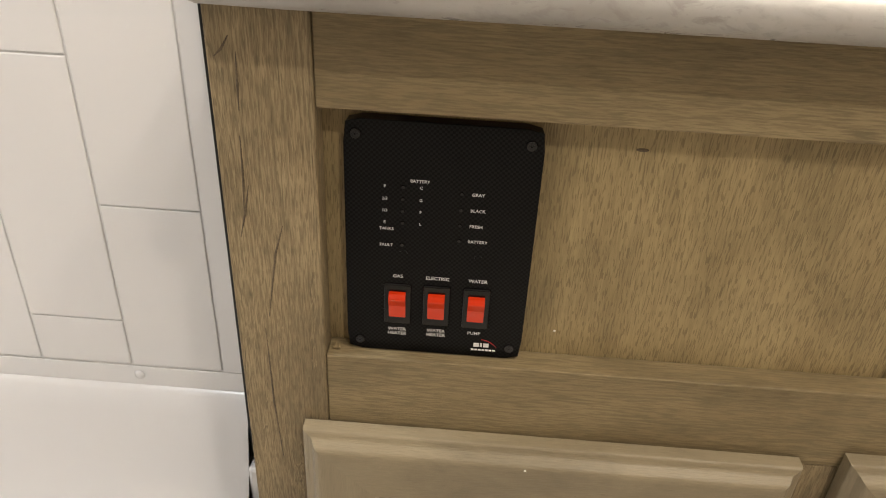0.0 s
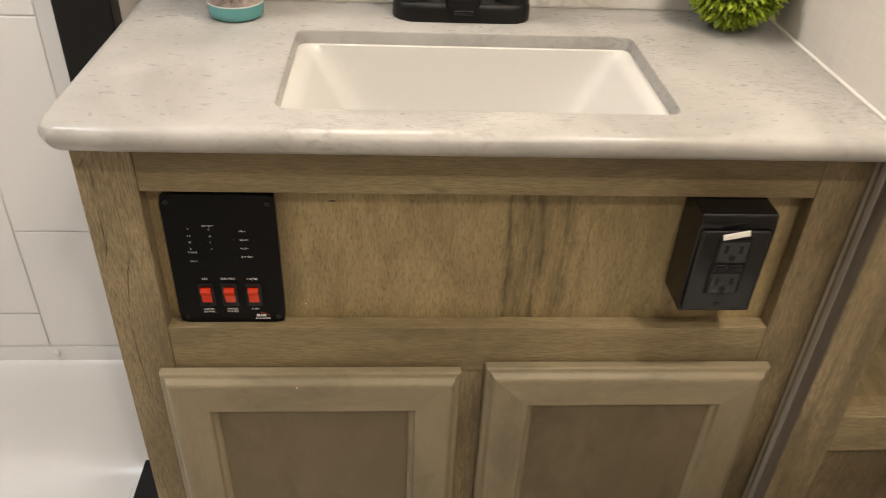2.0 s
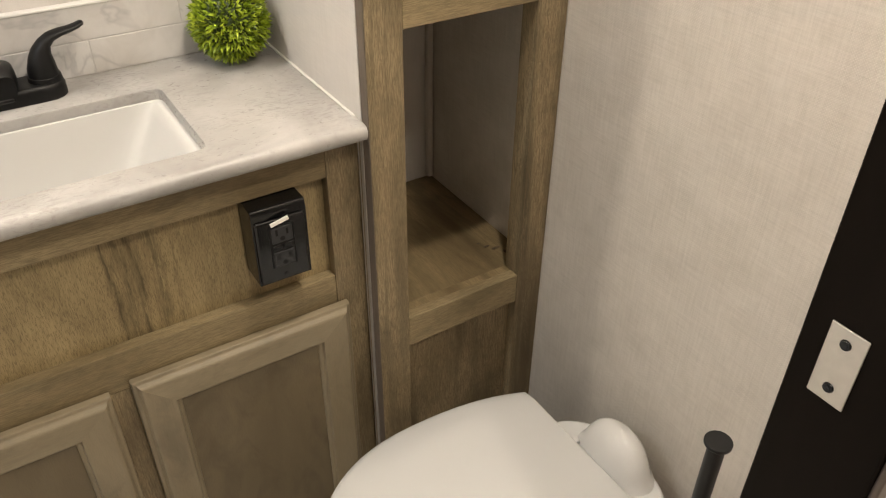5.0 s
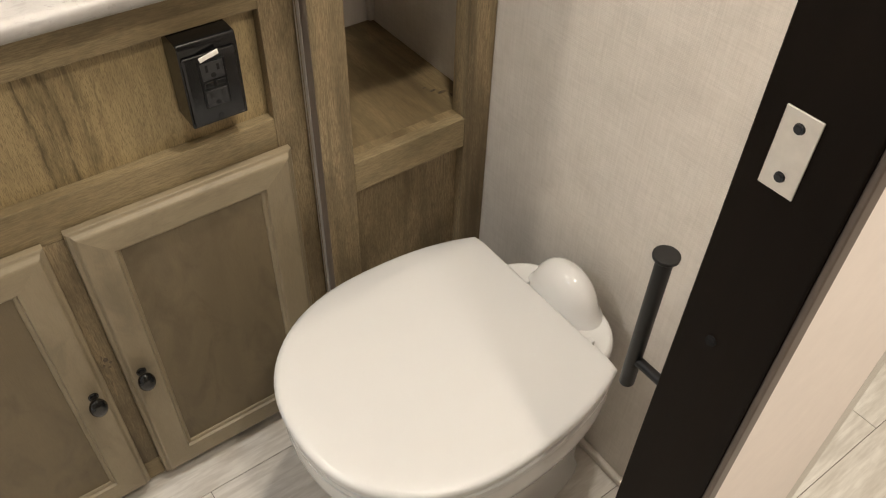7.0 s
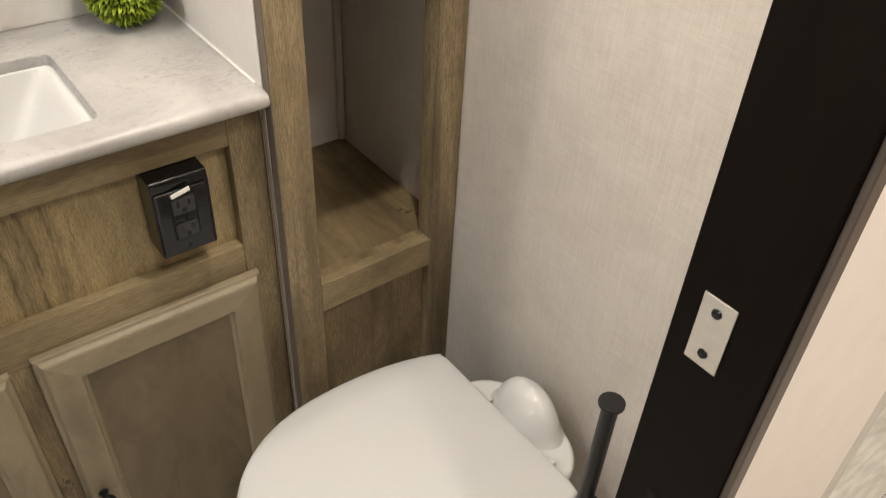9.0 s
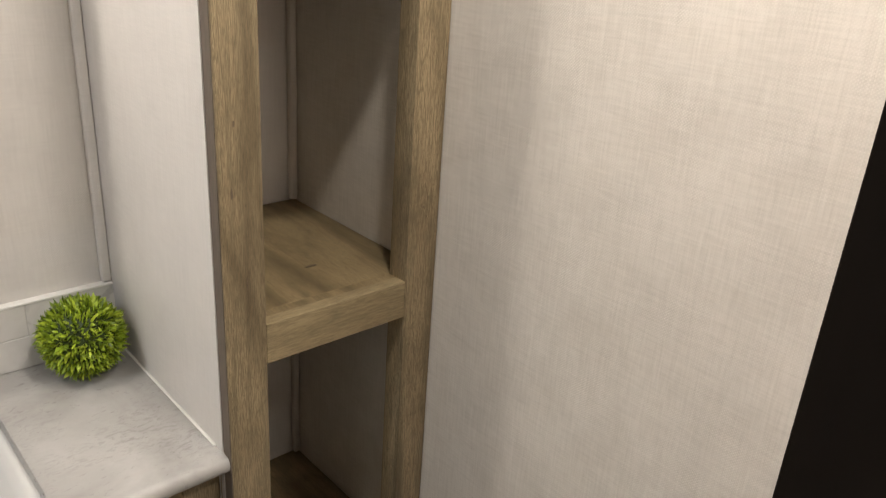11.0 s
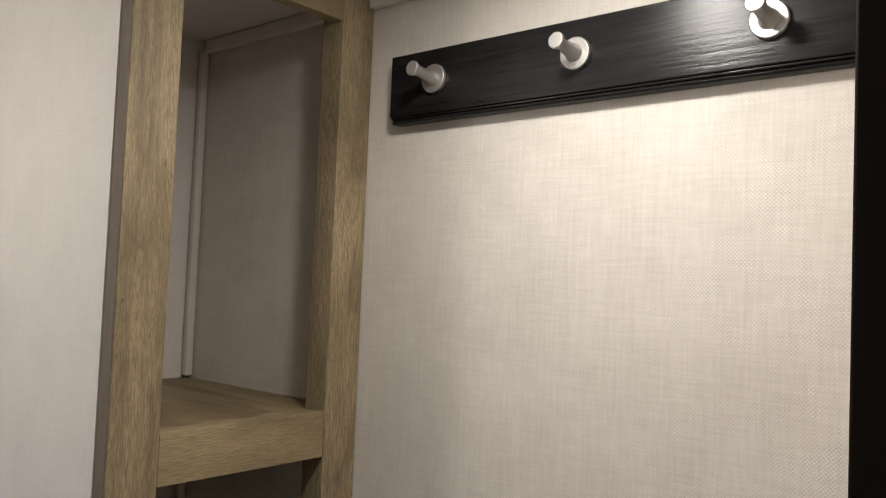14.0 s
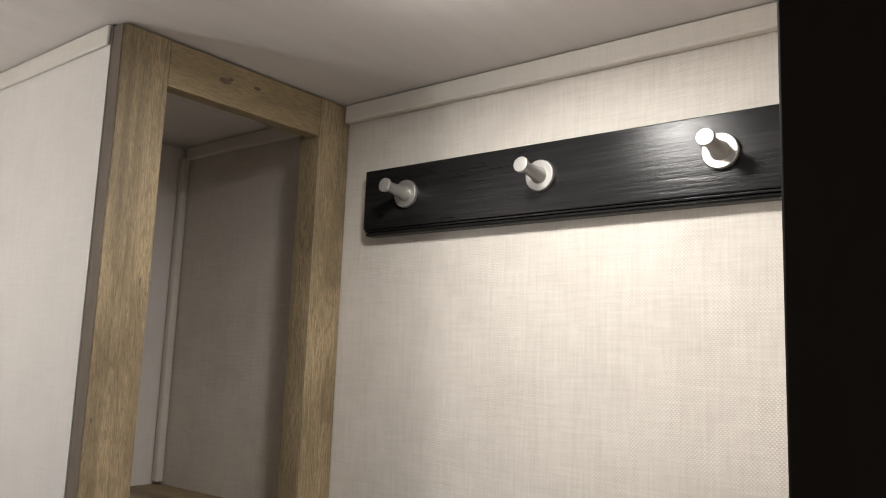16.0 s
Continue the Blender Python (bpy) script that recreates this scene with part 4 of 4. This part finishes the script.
lid = part("lid", rings(bmesh.new(), stack([(0.3925, 0.527, 0.932, 0.190), (0.3940, 0.523, 0.934, 0.193), (0.4040, 0.521, 0.935, 0.195), (0.4080, 0.5225, 0.9345, 0.1938), (0.4105, 0.5255, 0.933, 0.191), (0.4120, 0.531, 0.930, 0.186), (0.4128, 0.545, 0.922, 0.174), (0.4138, 0.59, 0.90, 0.14)], bowl_shape)), white_seat, toi, "smooth closed white lid")
part("seat", rings(bmesh.new(), stack([(0.3720, 0.531, 0.930, 0.189), (0.3740, 0.526, 0.932, 0.193), (0.3860, 0.525, 0.932, 0.194), (0.3900, 0.530, 0.930, 0.190)], bowl_shape)), white_seat, toi)
part("bowl", rings(bmesh.new(), stack([(0.0, 0.70, 0.985, 0.122), (0.015, 0.695, 0.990, 0.127), (0.05, 0.71, 0.985, 0.114), (0.16, 0.69, 0.98, 0.115), (0.22, 0.63, 0.985, 0.142), (0.27, 0.575, 0.955, 0.170), (0.305, 0.545, 0.938, 0.185), (0.322, 0.532, 0.932, 0.190), (0.335, 0.527, 0.930, 0.1915), (0.366, 0.527, 0.930, 0.1915), (0.3712, 0.533, 0.926, 0.187)], bowl_shape)), white_gloss, toi)
deck_fn = lambda x, y: sdf_rect(x, y, 0.84, 1.000, TY - 0.134, TY + 0.098, 0.078)
part("hinge_deck", rings(bmesh.new(), [[(x, y, z) for x, y in ray_loop(deck_fn, (0.95, TY), tang, i)] for z, i in ((0.260, 0.012), (0.330, 0.004), (0.368, 0), (0.388, 0.0), (0.394, 0.003), (0.396, 0.008))]), white_gloss, toi)
bm = bmesh.new()
dome = []
for k in range(15):
    u = k / 14
    r = math.sqrt(max(0.0, 1 - u ** 2.3)) if k < 14 else 0.02
    flare = 0.008 * (1 - u) ** 6
    dome.append([(0.968 + 0.006 * u + (0.034 * r + flare) * math.cos(q), TY - 0.014 + 0.004 * u + (0.060 * r + flare * 1.3) * math.sin(q), 0.3955 + 0.062 * u) for q in tang[::3]])
rings(bm, dome, False, True)
part("vacuum_breaker_dome", bm, white_gloss, toi, "glossy white domed cover")
for y in (TY + 0.041, TY - 0.100):
    part("hinge", box(bmesh.new(), 0.929, 0.942, y - 0.006, y + 0.006, 0.390, 0.4085, 0.002), white_seat, toi)
part("pedal", tube(bmesh.new(), [(0.80, TY + 0.10, 0.06), (0.78, TY + 0.15, 0.055), (0.74, TY + 0.17, 0.05)], [(0.012, 0.008), (0.014, 0.008), (0.016, 0.006)], 14), white_gloss, toi)

# ---- paper holder ----
hold = thing("toilet_paper_holder", (0.790, -0.632, 0.65), "matt black upright toilet paper holder, empty", "paper holder")
part("post", cyl(bmesh.new(), (0.790, -0.574, 0.612), (0.790, -0.574, 0.794), 0.0080, 0.0080, 28, 0.001), black_matt, hold)
part("cap", cyl(bmesh.new(), (0.790, -0.574, 0.7935), (0.790, -0.574, 0.7975), 0.0125, 0.0125, 32, 0.0008), black_matt, hold)
part("arm", cyl(bmesh.new(), (0.790, -0.574, 0.652), (0.790, -0.6315, 0.652), 0.0055, 0.0055, 20), black_matt, hold)
part("wall_plate", cyl(bmesh.new(), (0.790, -0.6255, 0.652), (0.790, -0.6318, 0.652), 0.020, 0.020, 32, 0.001), black_matt, hold)

# ---- coat rack ----
rack = thing("coat_rack", (1.03, -0.36, 1.91), "dark espresso coat rack board with nickel pegs", "coat rack")
bm = box(bmesh.new(), 1.0190, W - 0.0004, -0.6250, -0.0930, 1.8742, 1.9440, 0.0012)
part("board", bm, rack_mat, rack)
part("ledge", box(bmesh.new(), 1.0212, W - 0.0004, -0.6250, -0.0930, 1.8716, 1.8741, 0.0008), rack_mat, rack)
part("ledge", box(bmesh.new(), 1.0225, W - 0.0004, -0.6250, -0.0930, 1.8668, 1.8715, 0.0022), rack_mat, rack)
for y in (-0.1590, -0.3335, -0.5100):
    bm = cyl(bmesh.new(), (1.0189, y, 1.910), (1.0140, y, 1.910), 0.0160, 0.0156, 36, 0.0010)
    tube(bm, [(1.0145, y, 1.910), (1.006, y, 1.911), (0.995, y, 1.912), (0.984, y, 1.913)], [0.0088, 0.0066, 0.0056, 0.0060], 24)
    cyl(bm, (0.9842, y, 1.913), (0.9800, y, 1.9135), 0.0078, 0.0078, 28, 0.0010)
    part("peg", bm, nickel, rack, "brushed nickel peg")

# ---- shower ----
sh = thing("shower_surround", (-0.5, 0.30, 0.16), "white moulded shower surround with a subway tile pattern", "shower surround", kind="structure")
part("back_sheet", box(bmesh.new(), -1.09, -0.1005, 0.3035, BACK - 0.0004, 0.24, CEIL), shower_mat, sh)
part("border", box(bmesh.new(), -0.1285, -0.1006, 0.3012, 0.3040, 0.3461, CEIL, 0.0012), shower_mat, sh)
part("border", box(bmesh.new(), -1.09, -0.1006, 0.3012, 0.3040, 0.300, 0.3448, 0.0012), shower_mat, sh)
part("moulded_stud", ball(bmesh.new(), (-0.2280, 0.3000, 0.3340), 0.006, 0.003, 0.006, 16, 10), shower_mat, sh)
# ---- shower pan ----
pan = thing("shower_pan", (-0.55, 0.0, 0), "white moulded shower pan with a raised curb", "shower pan", kind="structure")
prof = [(0.3010, 0.318), (0.2965, 0.316), (0.2940, 0.312), (0.289, 0.305), (0.282, 0.29), (0.272, 0.25), (0.262, 0.21), (0.248, 0.175), (0.225, 0.155), (0.19, 0.145), (0.10, 0.140), (-0.60, 0.130)]
bm = bmesh.new()
rings(bm, [[(x, y, z) for y, z in prof] for x in (-1.09, -0.80, -0.40, -0.1005)], False, False, False)
part("pan_floor", bm, shower_mat, pan)
part("curb", box(bmesh.new(), -0.122, -0.012, -0.630, 0.2700, 0.0, 0.150, 0.010, 3), shower_mat, pan)
part("curb_end", box(bmesh.new(), -0.1003, -0.012, 0.2600, 0.3000, 0.0, 0.234, 0.006, 3), shower_mat, pan)
fr = thing("shower_door_frame", (-0.1, 0.0, 0.15), "black metal shower door frame", "shower door", kind="structure")
part("post", box(bmesh.new(), -0.100, -0.034, 0.279, BACK - 0.0006, 0.2345, CEIL, 0.002), black_matt, fr)
part("track", box(bmesh.new(), -0.108, -0.055, -0.629, 0.2595, 0.1505, 0.163, 0.002), black_matt, fr)

# ---- lamps ----
# the second hall_lamp is an added fixture that houses the hall floor fill
for name, x, y, z, r in (("ceiling_lamp", 0.785, -0.382, CEIL + 0.002, 0.055), ("shower_lamp", -0.55, -0.15, CEIL + 0.002, 0.055), ("hall_lamp", 0.62, -1.13, TOP + 0.002, 0.09), ("hall_lamp", 1.55, -1.30, TOP + 0.002, 0.09)):
    lp = thing(name, (x, y, z), "round flush ceiling lamp out of view, switched on", "lamp", "flush ceiling lamps")
    part("rim", cyl(bmesh.new(), (x, y, z), (x, y, z - 0.012), r, r * 0.95, 40, 0.002), white_seat, lp)
    part("diffuser", ball(bmesh.new(), (x, y, z - 0.0118), r * 0.84, r * 0.84, 0.006, 36, 14), lamp_glass, lp)
vl = thing("vanity_lamp", (0.22, 0.28, 1.92), "wall lamp bar above the mirror, switched on", "lamp")
part("bar", box(bmesh.new(), 0.06, 0.38, 0.285, BACK - 0.0006, 1.90, 1.96, 0.004), black_matt, vl)
part("shade", box(bmesh.new(), 0.065, 0.375, 0.180, 0.2848, 1.915, 1.945, 0.006), lamp_glass, vl)

# ---- shower tiles, upright and staggered ----
tile_mesh = mesh_of(box(bmesh.new(), -0.0518, 0.0518, -0.0018, 0.0014, 0.0003, 0.3008, 0.0015, 3), "tile", shower_mat)
for col in range(9):
    x = -0.1820 - 0.1055 * col
    z0 = 0.5575 if col % 2 == 0 else 0.4105
    part("tile", box(bmesh.new(), x - 0.0518, x + 0.0518, 0.3012, 0.3044, 0.3475, z0 - 0.0010, 0.0015, 3), shower_mat, sh)
    for row in range(5):
        if z0 + 0.302 * row + 0.30 < CEIL:
            ob = new("tile", tile_mesh)
            ob.parent, ob.matrix_parent_inverse = sh, sh.matrix_basis.inverted()
            ob.location = (x, 0.3030, z0 + 0.302 * row)

# ---- floor ----
floor = thing("floor", (0.4, -0.3, 0), "whitewashed wood-look vinyl plank floor", "floor", kind="structure")
part("underlay", box(bmesh.new(), -1.16, 2.46, -2.26, BACK + 0.07, -0.05, -0.0022), plain("dark_joint", (0.16, 0.14, 0.12), 0.8), floor)
PLANK, PLEN = 0.202, 0.92
plank_mesh = mesh_of(box(bmesh.new(), 0.0006, PLEN - 0.0006, 0.0006, PLANK - 0.0006, -0.0022, 0.0, 0.0006), "plank", floor_mat)
for r in range(-11, 3):
    y0 = -0.075 + PLANK * r
    x0 = 0.437 - PLEN * 2 - (0.0 if r == -1 else (0.37 * (r * r + 3)) % PLEN)
    while x0 < 2.4:
        a, b, c, d = max(x0, -1.10), min(x0 + PLEN, 2.40), max(y0, -2.20), min(y0 + PLANK, BACK)
        if b - a > 0.02 and d - c > 0.01:
            whole = (b - a) > PLEN - 0.001 and (d - c) > PLANK - 0.001
            me = plank_mesh if whole else mesh_of(box(bmesh.new(), a - x0 + 0.0006, b - x0 - 0.0006, c - y0 + 0.0006, d - y0 - 0.0006, -0.0022, 0.0, 0.0006), "plank", floor_mat)
            ob = new("plank", me)
            ob.parent, ob.matrix_parent_inverse = floor, floor.matrix_basis.inverted()
            ob.location = (x0, y0, 0)
        x0 += PLEN
